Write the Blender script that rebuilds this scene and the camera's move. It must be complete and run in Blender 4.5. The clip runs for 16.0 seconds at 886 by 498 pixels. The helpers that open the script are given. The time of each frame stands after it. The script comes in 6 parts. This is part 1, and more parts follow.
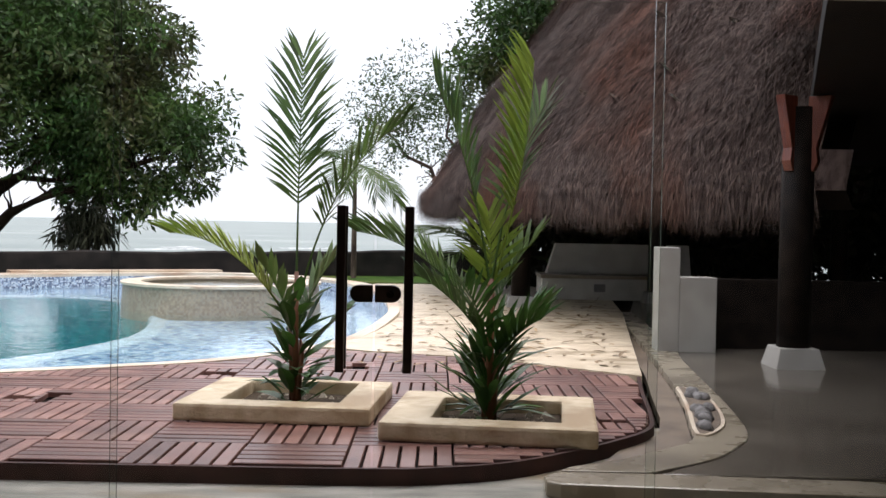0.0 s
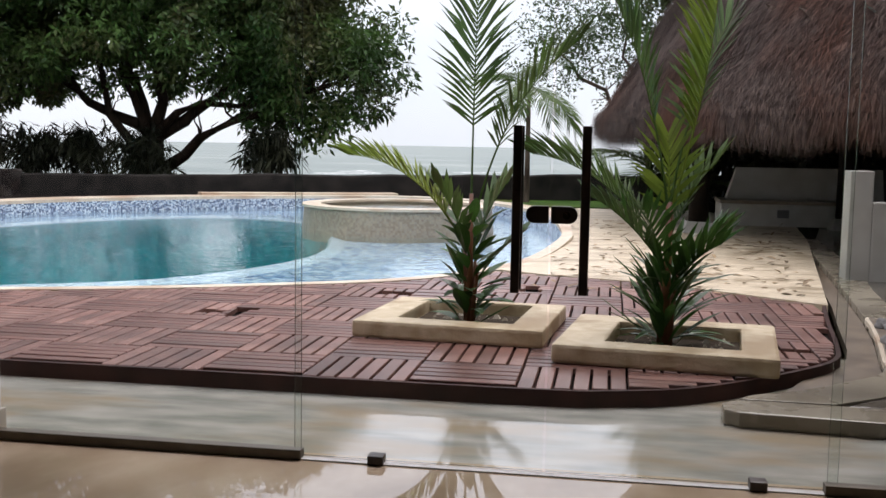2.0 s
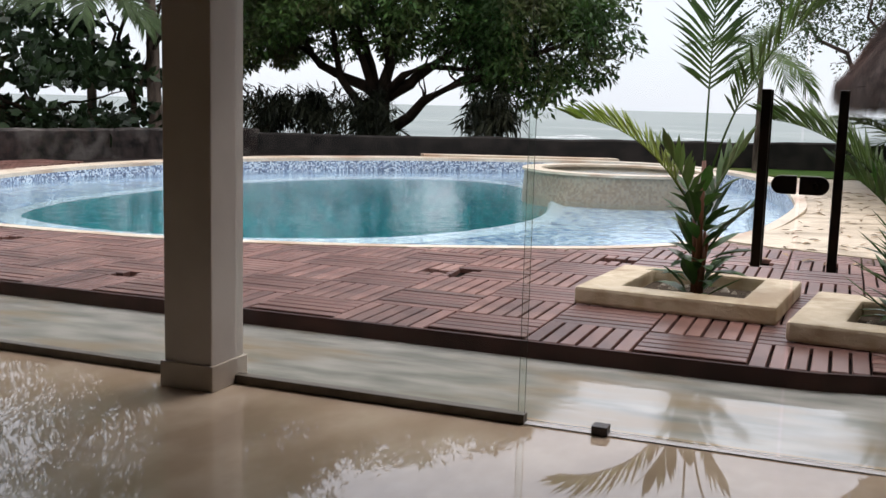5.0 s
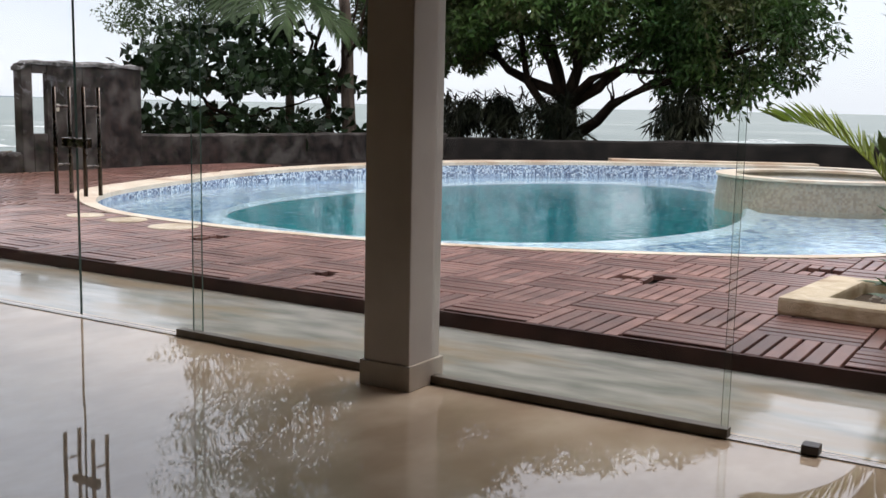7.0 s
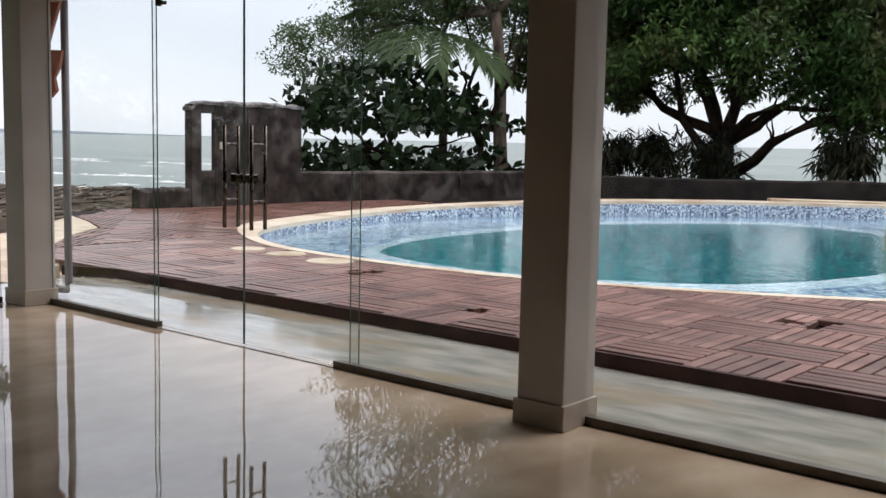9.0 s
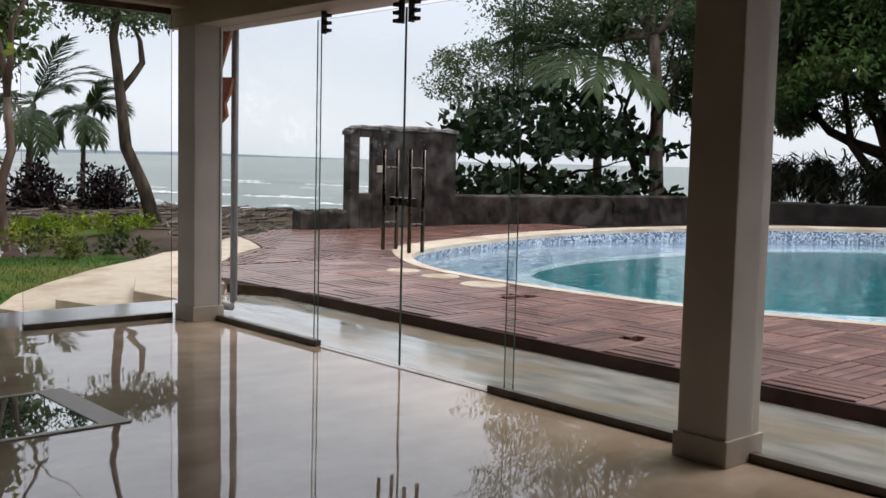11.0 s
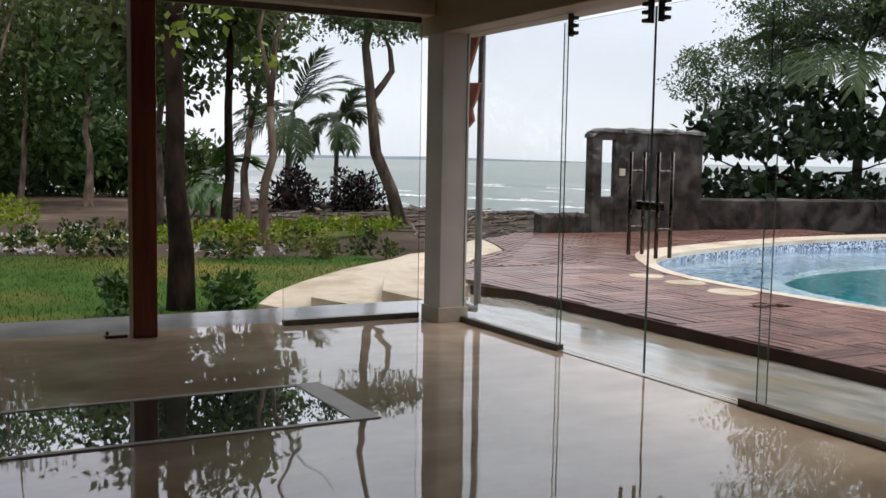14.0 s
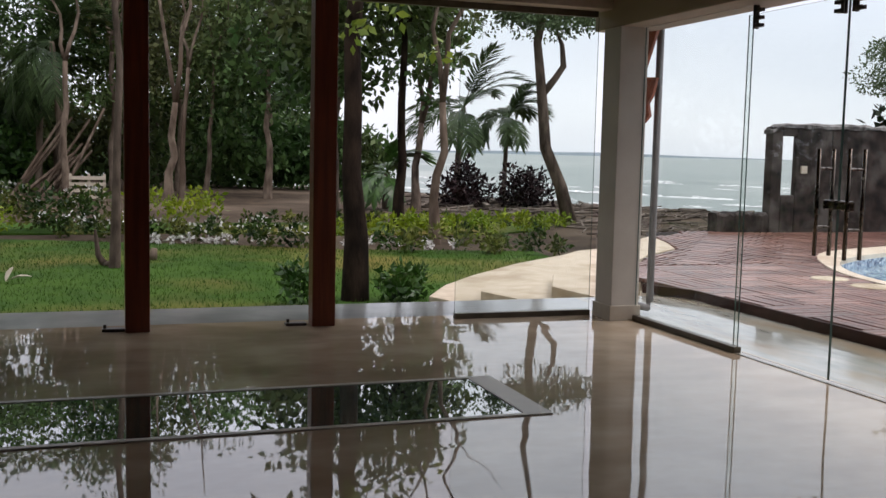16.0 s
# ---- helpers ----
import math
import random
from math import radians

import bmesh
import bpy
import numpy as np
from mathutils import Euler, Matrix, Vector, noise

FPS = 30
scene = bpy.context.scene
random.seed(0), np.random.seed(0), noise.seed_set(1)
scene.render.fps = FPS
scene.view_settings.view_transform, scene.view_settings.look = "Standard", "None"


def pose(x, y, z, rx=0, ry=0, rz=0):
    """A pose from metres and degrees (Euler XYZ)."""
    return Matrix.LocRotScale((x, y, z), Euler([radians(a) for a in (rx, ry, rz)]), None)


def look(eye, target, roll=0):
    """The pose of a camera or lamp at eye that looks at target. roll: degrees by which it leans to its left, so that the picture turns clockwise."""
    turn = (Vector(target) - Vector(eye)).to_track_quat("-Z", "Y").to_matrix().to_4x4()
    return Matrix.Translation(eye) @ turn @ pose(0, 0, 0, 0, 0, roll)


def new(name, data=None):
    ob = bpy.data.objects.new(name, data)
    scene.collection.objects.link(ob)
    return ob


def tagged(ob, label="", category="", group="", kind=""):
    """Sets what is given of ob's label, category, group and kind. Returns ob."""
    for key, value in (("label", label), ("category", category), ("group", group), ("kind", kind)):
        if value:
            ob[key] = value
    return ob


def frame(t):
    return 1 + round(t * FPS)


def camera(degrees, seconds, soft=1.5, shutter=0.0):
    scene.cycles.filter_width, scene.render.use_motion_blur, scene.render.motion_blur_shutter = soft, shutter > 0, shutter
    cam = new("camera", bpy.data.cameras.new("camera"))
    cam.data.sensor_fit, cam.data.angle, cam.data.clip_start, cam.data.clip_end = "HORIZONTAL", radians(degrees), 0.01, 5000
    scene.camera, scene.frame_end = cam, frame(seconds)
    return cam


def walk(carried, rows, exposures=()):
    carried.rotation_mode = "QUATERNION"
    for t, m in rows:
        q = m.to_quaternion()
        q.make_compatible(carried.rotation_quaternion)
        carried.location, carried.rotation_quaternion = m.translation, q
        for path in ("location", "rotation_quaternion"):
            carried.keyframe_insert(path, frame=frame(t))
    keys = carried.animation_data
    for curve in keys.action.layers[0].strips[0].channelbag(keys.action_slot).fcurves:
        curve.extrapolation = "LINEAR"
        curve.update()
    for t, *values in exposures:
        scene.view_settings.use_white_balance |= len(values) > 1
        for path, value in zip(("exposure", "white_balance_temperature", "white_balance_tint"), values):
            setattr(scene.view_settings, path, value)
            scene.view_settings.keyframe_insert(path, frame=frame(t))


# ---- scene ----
cam = camera(46.9, 16.0)
PATH = [
    (0, (-0.32, -0.139, 1.399), (-0.308, 1.86, 1.351), 1.1),
    (0.5, (-0.323, -0.129, 1.392), (-0.36, 1.869, 1.296), 0.6),
    (1, (-0.327, -0.125, 1.385), (-0.441, 1.867, 1.247), 0.7),
    (1.5, (-0.336, -0.105, 1.382), (-0.585, 1.872, 1.201), 0.8),
    (2, (-0.337, -0.117, 1.381), (-0.656, 1.847, 1.18), 1.0),
    (2.5, (-0.35, -0.11, 1.382), (-0.696, 1.847, 1.156), 1.1),
    (3, (-0.358, -0.101, 1.378), (-0.785, 1.837, 1.13), 1.3),
    (5.5, (-0.45, -0.069, 1.374), (-1.274, 1.732, 1.096), 1.5),
    (6, (-0.481, -0.078, 1.369), (-1.424, 1.665, 1.096), 1.4),
    (6.5, (-0.498, -0.071, 1.366), (-1.494, 1.641, 1.084), 1.3),
    (7, (-0.504, -0.071, 1.366), (-1.539, 1.618, 1.087), 1.2),
    (7.5, (-0.514, -0.075, 1.366), (-1.621, 1.571, 1.107), 1.2),
    (8, (-0.53, -0.073, 1.366), (-1.696, 1.531, 1.111), 1.2),
    (8.5, (-0.527, -0.085, 1.366), (-1.733, 1.493, 1.127), 1.3),
    (9, (-0.539, -0.086, 1.36), (-1.815, 1.44, 1.149), 1.2),
    (11.5, (-0.595, -0.088, 1.366), (-2.131, 1.181, 1.186), 1.0),
    (12, (-0.602, -0.087, 1.367), (-2.18, 1.128, 1.182), 0.5),
    (12.5, (-0.603, -0.095, 1.364), (-2.212, 1.081, 1.191), 0.8),
    (13, (-0.608, -0.099, 1.365), (-2.274, 0.996, 1.201), 1.4),
    (13.5, (-0.623, -0.1, 1.364), (-2.335, 0.917, 1.188), 1.2),
    (14, (-0.639, -0.093, 1.363), (-2.395, 0.849, 1.188), 1.0),
    (14.5, (-0.644, -0.106, 1.365), (-2.44, 0.755, 1.182), 1.2),
    (15, (-0.644, -0.122, 1.361), (-2.473, 0.667, 1.182), 1.5),
    (15.5, (-0.653, -0.128, 1.362), (-2.514, 0.58, 1.18), 1.6),
    (16, (-0.653, -0.141, 1.361), (-2.537, 0.504, 1.171), 1.3),
]
walk(cam, [(t, look(e, g, r)) for t, e, g, r in PATH],
     exposures=[(0.0, 0.44, 6500, 22), (0.7, 0.31, 6500, 22), (1.5, 0.23, 6500, 22), (3.0, 0.21, 6500, 22), (6.0, 0.2, 6500, 21), (9.0, 0.14, 6500, 20), (11.5, 0.0, 6500, 20), (13.0, 0.07, 6500, 20), (16.0, 0.07, 6500, 19)])

# ---- world and sun: bright overcast sky over the sea ----
world = bpy.data.worlds.new("overcast")
scene.world = world
world.use_nodes = True
wn, wl = world.node_tree.nodes, world.node_tree.links
wn.clear()
w_out = wn.new("ShaderNodeOutputWorld")
sky = wn.new("ShaderNodeTexSky")
sky.sky_type, sky.sun_disc = "NISHITA", False
sky.sun_elevation, sky.sun_rotation = radians(58), radians(20)
b_sky = wn.new("ShaderNodeBackground")
b_sky.inputs["Strength"].default_value = 0.02
wl.new(sky.outputs[0], b_sky.inputs["Color"])
w_co = wn.new("ShaderNodeTexCoord")
w_map = wn.new("ShaderNodeMapping")
w_map.inputs["Scale"].default_value = (1, 1, 2.5)
w_noise = wn.new("ShaderNodeTexNoise")
w_noise.inputs["Scale"].default_value, w_noise.inputs["Detail"].default_value = 2.2, 5
w_ramp = wn.new("ShaderNodeValToRGB")
w_ramp.color_ramp.elements[0].position, w_ramp.color_ramp.elements[0].color = 0.3, (0.69, 0.765, 0.83, 1)
w_ramp.color_ramp.elements[1].position, w_ramp.color_ramp.elements[1].color = 0.7, (0.87, 0.935, 0.97, 1)
b_cloud = wn.new("ShaderNodeBackground")
w_add = wn.new("ShaderNodeAddShader")
wl.new(w_co.outputs["Generated"], w_map.inputs[0])
wl.new(w_map.outputs[0], w_noise.inputs["Vector"])
wl.new(w_noise.outputs[0], w_ramp.inputs[0])
w_sep = wn.new("ShaderNodeSeparateXYZ")
w_up = wn.new("ShaderNodeMapRange")
w_up.inputs[1].default_value, w_up.inputs[2].default_value = 0.10, 1.0
w_up.inputs[3].default_value, w_up.inputs[4].default_value = 1.0, 2.9
wl.new(w_co.outputs["Generated"], w_sep.inputs[0])
wl.new(w_sep.outputs["Z"], w_up.inputs[0])
w_tone = wn.new("ShaderNodeMix")
w_tone.data_type, w_tone.blend_type = "RGBA", "MULTIPLY"
w_tone.inputs[7].default_value = (1.10, 1.0, 0.96, 1)
wl.new(w_sep.outputs["Z"], w_tone.inputs[0])
wl.new(w_ramp.outputs[0], w_tone.inputs[6])
wl.new(w_tone.outputs[2], b_cloud.inputs["Color"])
wl.new(w_up.outputs[0], b_cloud.inputs["Strength"])
wl.new(b_sky.outputs[0], w_add.inputs[0])
wl.new(b_cloud.outputs[0], w_add.inputs[1])
wl.new(w_add.outputs[0], w_out.inputs[0])
sun_data = bpy.data.lights.new("sun", "SUN")
sun_data.energy, sun_data.angle, sun_data.color = 1.0, radians(20), (1.0, 0.96, 0.9)
sun = new("sun", sun_data)
sun.matrix_world = look((0, 0, 30), (-6, -17, 0))


# ---- materials ----
def nmat(name, c1, c2, scale=4.0, rough=0.6, bump=0.0, bscale=30.0, metal=0.0, spec=0.5, rnd=0.0, island=False,
         stretch=(1, 1, 1), rvar=0.1, c3=None, scale3=0.6, trans=0.0, lo=0.35, hi=0.65, bdetail=5.0):
    """A surface in two tones at one scale, a third at a larger one, with fine relief."""
    m = bpy.data.materials.new(name)
    m.use_nodes = True
    n, l = m.node_tree.nodes, m.node_tree.links
    b = n["Principled BSDF"]
    co = n.new("ShaderNodeTexCoord")
    mp = n.new("ShaderNodeMapping")
    mp.inputs["Scale"].default_value = stretch
    l.new(co.outputs["Object"], mp.inputs[0])
    t = n.new("ShaderNodeTexNoise")
    t.inputs["Scale"].default_value, t.inputs["Detail"].default_value = scale, 6
    l.new(mp.outputs[0], t.inputs["Vector"])
    r = n.new("ShaderNodeValToRGB")
    r.color_ramp.elements[0].position, r.color_ramp.elements[0].color = lo, (*c1, 1)
    r.color_ramp.elements[1].position, r.color_ramp.elements[1].color = hi, (*c2, 1)
    l.new(t.outputs[0], r.inputs[0])
    col = r.outputs[0]
    if c3:
        t3 = n.new("ShaderNodeTexNoise")
        t3.inputs["Scale"].default_value, t3.inputs["Detail"].default_value = scale3, 4
        l.new(mp.outputs[0], t3.inputs["Vector"])
        r3 = n.new("ShaderNodeValToRGB")
        r3.color_ramp.elements[0].position, r3.color_ramp.elements[1].position = 0.48, 0.66
        l.new(t3.outputs[0], r3.inputs[0])
        mx = n.new("ShaderNodeMix")
        mx.data_type = "RGBA"
        l.new(r3.outputs[0], mx.inputs[0])
        l.new(col, mx.inputs[6])
        mx.inputs[7].default_value = (*c3, 1)
        col = mx.outputs[2]
    if rnd or island:
        if island:
            g = n.new("ShaderNodeNewGeometry")
            src = g.outputs["Random Per Island"]
        else:
            src = n.new("ShaderNodeObjectInfo").outputs["Random"]
        mr = n.new("ShaderNodeMapRange")
        mr.inputs[3].default_value, mr.inputs[4].default_value = 1 - rnd, 1 + rnd
        l.new(src, mr.inputs[0])
        hs = n.new("ShaderNodeHueSaturation")
        l.new(mr.outputs[0], hs.inputs["Value"])
        l.new(col, hs.inputs["Color"])
        col = hs.outputs[0]
    l.new(col, b.inputs["Base Color"])
    rr = n.new("ShaderNodeMapRange")
    rr.inputs[3].default_value, rr.inputs[4].default_value = max(rough - rvar, 0.02), min(rough + rvar, 1)
    l.new(t.outputs[0], rr.inputs[0])
    l.new(rr.outputs[0], b.inputs["Roughness"])
    b.inputs["Metallic"].default_value = metal
    b.inputs["Specular IOR Level"].default_value = spec
    if trans:
        tr = n.new("ShaderNodeBsdfTranslucent")
        l.new(col, tr.inputs["Color"])
        ms = n.new("ShaderNodeMixShader")
        ms.inputs[0].default_value = trans
        l.new(b.outputs[0], ms.inputs[1])
        l.new(tr.outputs[0], ms.inputs[2])
        l.new(ms.outputs[0], n["Material Output"].inputs[0])
    if bump:
        tb = n.new("ShaderNodeTexNoise")
        tb.inputs["Scale"].default_value, tb.inputs["Detail"].default_value = bscale, bdetail
        l.new(mp.outputs[0], tb.inputs["Vector"])
        bp = n.new("ShaderNodeBump")
        bp.inputs["Strength"].default_value, bp.inputs["Distance"].default_value = bump, 0.02
        l.new(tb.outputs[0], bp.inputs["Height"])
        l.new(bp.outputs[0], b.inputs["Normal"])
    return m


def mosaic(name, cols, size, rough=0.25):
    """Small glass mosaic in several tints, cell by cell."""
    m = bpy.data.materials.new(name)
    m.use_nodes = True
    n, l = m.node_tree.nodes, m.node_tree.links
    b = n["Principled BSDF"]
    co = n.new("ShaderNodeTexCoord")
    sn = n.new("ShaderNodeVectorMath")
    sn.operation = "SNAP"
    sn.inputs[1].default_value = (size, size, size)
    l.new(co.outputs["Object"], sn.inputs[0])
    wv = n.new("ShaderNodeTexWhiteNoise")
    l.new(sn.outputs[0], wv.inputs["Vector"])
    r = n.new("ShaderNodeValToRGB")
    r.color_ramp.interpolation = "CONSTANT"
    els = r.color_ramp.elements
    while len(els) < len(cols):
        els.new(0.5)
    for i, c in enumerate(cols):
        els[i].position, els[i].color = i / len(cols), (*c, 1)
    l.new(wv.outputs["Value"], r.inputs[0])
    t = n.new("ShaderNodeTexNoise")
    t.inputs["Scale"].default_value = 1.3
    l.new(co.outputs["Object"], t.inputs["Vector"])
    mr = n.new("ShaderNodeMapRange")
    mr.inputs[3].default_value, mr.inputs[4].default_value = 0.75, 1.25
    l.new(t.outputs[0], mr.inputs[0])
    hs = n.new("ShaderNodeHueSaturation")
    l.new(mr.outputs[0], hs.inputs["Value"])
    l.new(r.outputs[0], hs.inputs["Color"])
    l.new(hs.outputs[0], b.inputs["Base Color"])
    b.inputs["Roughness"].default_value = rough
    return m


def clear(name, tint, ior, rough=0.0, bump=0.0, bscale=6.0, gloss=1.0, stretch=(1, 1, 1)):
    """Clear sheet: it lets light through with a tint, and mirrors by Fresnel."""
    m = bpy.data.materials.new(name)
    m.use_nodes = True
    n, l = m.node_tree.nodes, m.node_tree.links
    n.remove(n["Principled BSDF"])
    tr = n.new("ShaderNodeBsdfTransparent")
    tr.inputs[0].default_value = (*tint, 1)
    gl = n.new("ShaderNodeBsdfGlossy")
    gl.inputs["Color"].default_value = (gloss, gloss, gloss, 1)
    gl.inputs["Roughness"].default_value = rough
    fr = n.new("ShaderNodeLayerWeight")
    fr.inputs["Blend"].default_value = 0.5
    pw = n.new("ShaderNodeMath")
    pw.operation, pw.inputs[1].default_value = "POWER", 5.0
    l.new(fr.outputs["Facing"], pw.inputs[0])
    f0 = ((ior - 1) / (ior + 1)) ** 2
    mr = n.new("ShaderNodeMapRange")
    mr.inputs[3].default_value, mr.inputs[4].default_value = f0, 1.0
    l.new(pw.outputs[0], mr.inputs[0])
    ms = n.new("ShaderNodeMixShader")
    l.new(mr.outputs[0], ms.inputs[0])
    l.new(tr.outputs[0], ms.inputs[1])
    l.new(gl.outputs[0], ms.inputs[2])
    l.new(ms.outputs[0], n["Material Output"].inputs[0])
    if bump:
        co = n.new("ShaderNodeTexCoord")
        mp = n.new("ShaderNodeMapping")
        mp.inputs["Scale"].default_value = stretch
        l.new(co.outputs["Object"], mp.inputs[0])
        tb = n.new("ShaderNodeTexNoise")
        tb.inputs["Scale"].default_value, tb.inputs["Detail"].default_value = bscale, 4
        l.new(mp.outputs[0], tb.inputs["Vector"])
        bp = n.new("ShaderNodeBump")
        bp.inputs["Strength"].default_value, bp.inputs["Distance"].default_value = bump, 0.05
        l.new(tb.outputs[0], bp.inputs["Height"])
        l.new(bp.outputs[0], gl.inputs["Normal"])
        l.new(bp.outputs[0], fr.inputs["Normal"])
    return m


M_FLOOR = nmat("polished_floor", (0.43, 0.325, 0.22), (0.55, 0.445, 0.325), 2.2, 0.014, 0.11, 1.7, bdetail=0.6, spec=0.9, rvar=0.006,
               c3=(0.35, 0.265, 0.18), scale3=1.2, stretch=(1.3, 0.8, 1))
M_APRON = nmat("wet_terrace_floor", (0.27, 0.275, 0.24), (0.47, 0.455, 0.40), 4.5, 0.055, 0.04, 10.0, spec=0.85, rvar=0.045,
               c3=(0.37, 0.30, 0.21), scale3=2.0, stretch=(0.5, 1.4, 1))
M_STRIP = nmat("grey_strip_floor", (0.30, 0.31, 0.30), (0.40, 0.41, 0.39), 2.0, 0.12, 0.05, 8.0, rvar=0.05, c3=(0.25, 0.25, 0.24))
# Polished grey-beige floor lowered to dark brown-grey, standing for shade under the roof.
M_SHELTER = nmat("shade_darkened_floor", (0.095, 0.083, 0.066), (0.14, 0.123, 0.098), 2.0, 0.12, 0.05, 8.0, rvar=0.05, c3=(0.075, 0.064, 0.05))
M_WALL = nmat("cream_paint", (0.47, 0.425, 0.375), (0.53, 0.485, 0.43), 3.0, 0.7, 0.05, 60.0)
M_ROOM = nmat("timber_ceiling", (0.16, 0.115, 0.08), (0.24, 0.18, 0.13), 3.0, 0.6, 0.1, 20, stretch=(0.4, 3, 1))
M_PLINTH = nmat("beige_skirting", (0.42, 0.36, 0.29), (0.48, 0.42, 0.34), 6.0, 0.35)
M_BEAM = nmat("painted_beam", (0.40, 0.32, 0.25), (0.48, 0.40, 0.32), 5.0, 0.6, 0.1, 40, stretch=(0.3, 1, 1))
M_REDWOOD = nmat("red_stained_wood", (0.11, 0.022, 0.010), (0.19, 0.045, 0.020), 6.0, 0.35, 0.15, 30, stretch=(4, 4, 0.3))
M_CARVED = nmat("carved_orange_wood", (0.22, 0.052, 0.020), (0.34, 0.09, 0.034), 8.0, 0.5, 0.2, 30)
M_DARKMETAL = nmat("dark_bronze", (0.030, 0.022, 0.018), (0.055, 0.040, 0.032), 10, 0.4, metal=0.2)
M_TRACK = nmat("bronze_track", (0.09, 0.075, 0.055), (0.13, 0.11, 0.08), 10, 0.45, metal=0.5)
# Steel base colour darkened to stand for the dim room it would mirror.
M_STEEL = nmat("steel_dark_reflection", (0.09, 0.072, 0.06), (0.15, 0.125, 0.105), 20, 0.25, metal=1.0)
M_ALU = nmat("white_aluminium", (0.62, 0.62, 0.60), (0.70, 0.70, 0.68), 10, 0.4)
M_PIPE = nmat("grey_pipe", (0.17, 0.165, 0.165), (0.22, 0.215, 0.215), 8, 0.45)
M_SLAT = nmat("wet_deck_slat", (0.115, 0.050, 0.039), (0.195, 0.096, 0.075), 5.0, 0.36, 0.12, 60, rnd=0.28, stretch=(1, 1, 1),
              c3=(0.26, 0.14, 0.11), scale3=1.7, spec=0.45)
M_SLATS = nmat("wet_deck_slats", (0.115, 0.050, 0.039), (0.195, 0.096, 0.075), 5.0, 0.36, 0.12, 60, rnd=0.28, island=True,
               c3=(0.26, 0.14, 0.11), scale3=1.7, spec=0.45)
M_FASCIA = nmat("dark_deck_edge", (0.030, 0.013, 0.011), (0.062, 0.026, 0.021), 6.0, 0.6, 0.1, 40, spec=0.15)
# Near-black that stands for shade between the slats.
M_GAPSHADE = nmat("deck_gap_shade", (0.010, 0.007, 0.006), (0.020, 0.014, 0.012), 5.0, 0.8, spec=0.1)
M_STONE = nmat("coral_stone", (0.46, 0.36, 0.22), (0.62, 0.52, 0.36), 9.0, 0.6, 0.5, 25, c3=(0.34, 0.24, 0.13), scale3=2.5)
M_PAVE = nmat("beige_paving", (0.50, 0.40, 0.27), (0.66, 0.56, 0.41), 6.0, 0.45, 0.25, 30, c3=(0.30, 0.23, 0.14), scale3=1.6,
              stretch=(1, 2.0, 1))
M_COPING = nmat("pale_coping", (0.52, 0.43, 0.32), (0.64, 0.55, 0.43), 6.0, 0.5, 0.2, 30, c3=(0.42, 0.29, 0.19), scale3=1.2)
M_STEP = nmat("beige_steps", (0.44, 0.36, 0.25), (0.56, 0.48, 0.36), 7.0, 0.6, 0.4, 30, c3=(0.36, 0.28, 0.18), scale3=2.0)
M_SHELF = mosaic("pool_shelf_mosaic", [(0.30, 0.42, 0.62), (0.60, 0.70, 0.82), (0.13, 0.22, 0.44), (0.84, 0.88, 0.92), (0.36, 0.48, 0.67), (0.72, 0.79, 0.86)], 0.08)
M_BAND = mosaic("pool_band_mosaic", [(0.14, 0.17, 0.23), (0.50, 0.56, 0.61), (0.24, 0.29, 0.38), (0.62, 0.66, 0.69), (0.10, 0.12, 0.17), (0.38, 0.45, 0.53)], 0.026)
M_DEEP = mosaic("pool_deep_tile", [(0.004, 0.34, 0.36), (0.005, 0.40, 0.41), (0.007, 0.29, 0.315)], 0.15)
M_JAC = mosaic("beige_mosaic", [(0.27, 0.22, 0.155), (0.32, 0.265, 0.19), (0.24, 0.195, 0.14), (0.29, 0.25, 0.19)], 0.035, 0.4)
M_WATER = clear("pool_water", (0.80, 0.95, 0.97), 1.33, 0.012, 0.20, 6.5)
M_GLASS = clear("clear_glass", (0.95, 0.972, 0.962), 1.34)
M_GEDGE = nmat("green_glass_edge", (0.03, 0.06, 0.05), (0.06, 0.10, 0.085), 3, 0.15)
M_INLAY = nmat("dark_green_inlay_glass", (0.05, 0.075, 0.062), (0.07, 0.10, 0.085), 3, 0.01, spec=1.0, rvar=0.0)
M_INLAY.node_tree.nodes["Principled BSDF"].inputs["Coat Weight"].default_value = 1.0
M_INLAY.node_tree.nodes["Principled BSDF"].inputs["Coat Roughness"].default_value = 0.01
M_LAVA = nmat("dark_stone_wall", (0.008, 0.0065, 0.006), (0.045, 0.033, 0.028), 5.0, 0.7, 1.0, 9, c3=(0.085, 0.074, 0.066), scale3=2.2, spec=0.2)
M_LAVACAP = nmat("pale_mortar_cap", (0.05, 0.045, 0.042), (0.24, 0.23, 0.22), 7.0, 0.8, 0.8, 15, spec=0.2)
M_BLACKWALL = nmat("black_sea_wall", (0.012, 0.011, 0.010), (0.035, 0.030, 0.026), 3.0, 0.8, 0.6, 10, spec=0.15)
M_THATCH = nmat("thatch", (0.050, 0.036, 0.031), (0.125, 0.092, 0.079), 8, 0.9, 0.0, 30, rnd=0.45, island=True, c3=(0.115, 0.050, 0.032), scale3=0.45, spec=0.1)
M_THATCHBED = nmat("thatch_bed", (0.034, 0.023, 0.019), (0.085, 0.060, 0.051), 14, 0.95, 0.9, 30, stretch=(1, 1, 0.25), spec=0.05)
# Dark stained wood taken below its own tone to imitate deep shade.
M_SHADEDWOOD = nmat("shade_darkened_wood", (0.007, 0.005, 0.004), (0.018, 0.013, 0.010), 6, 0.6, 0.1, 30, spec=0.1)
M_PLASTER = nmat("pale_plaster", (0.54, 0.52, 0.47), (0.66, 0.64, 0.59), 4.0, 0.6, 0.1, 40)
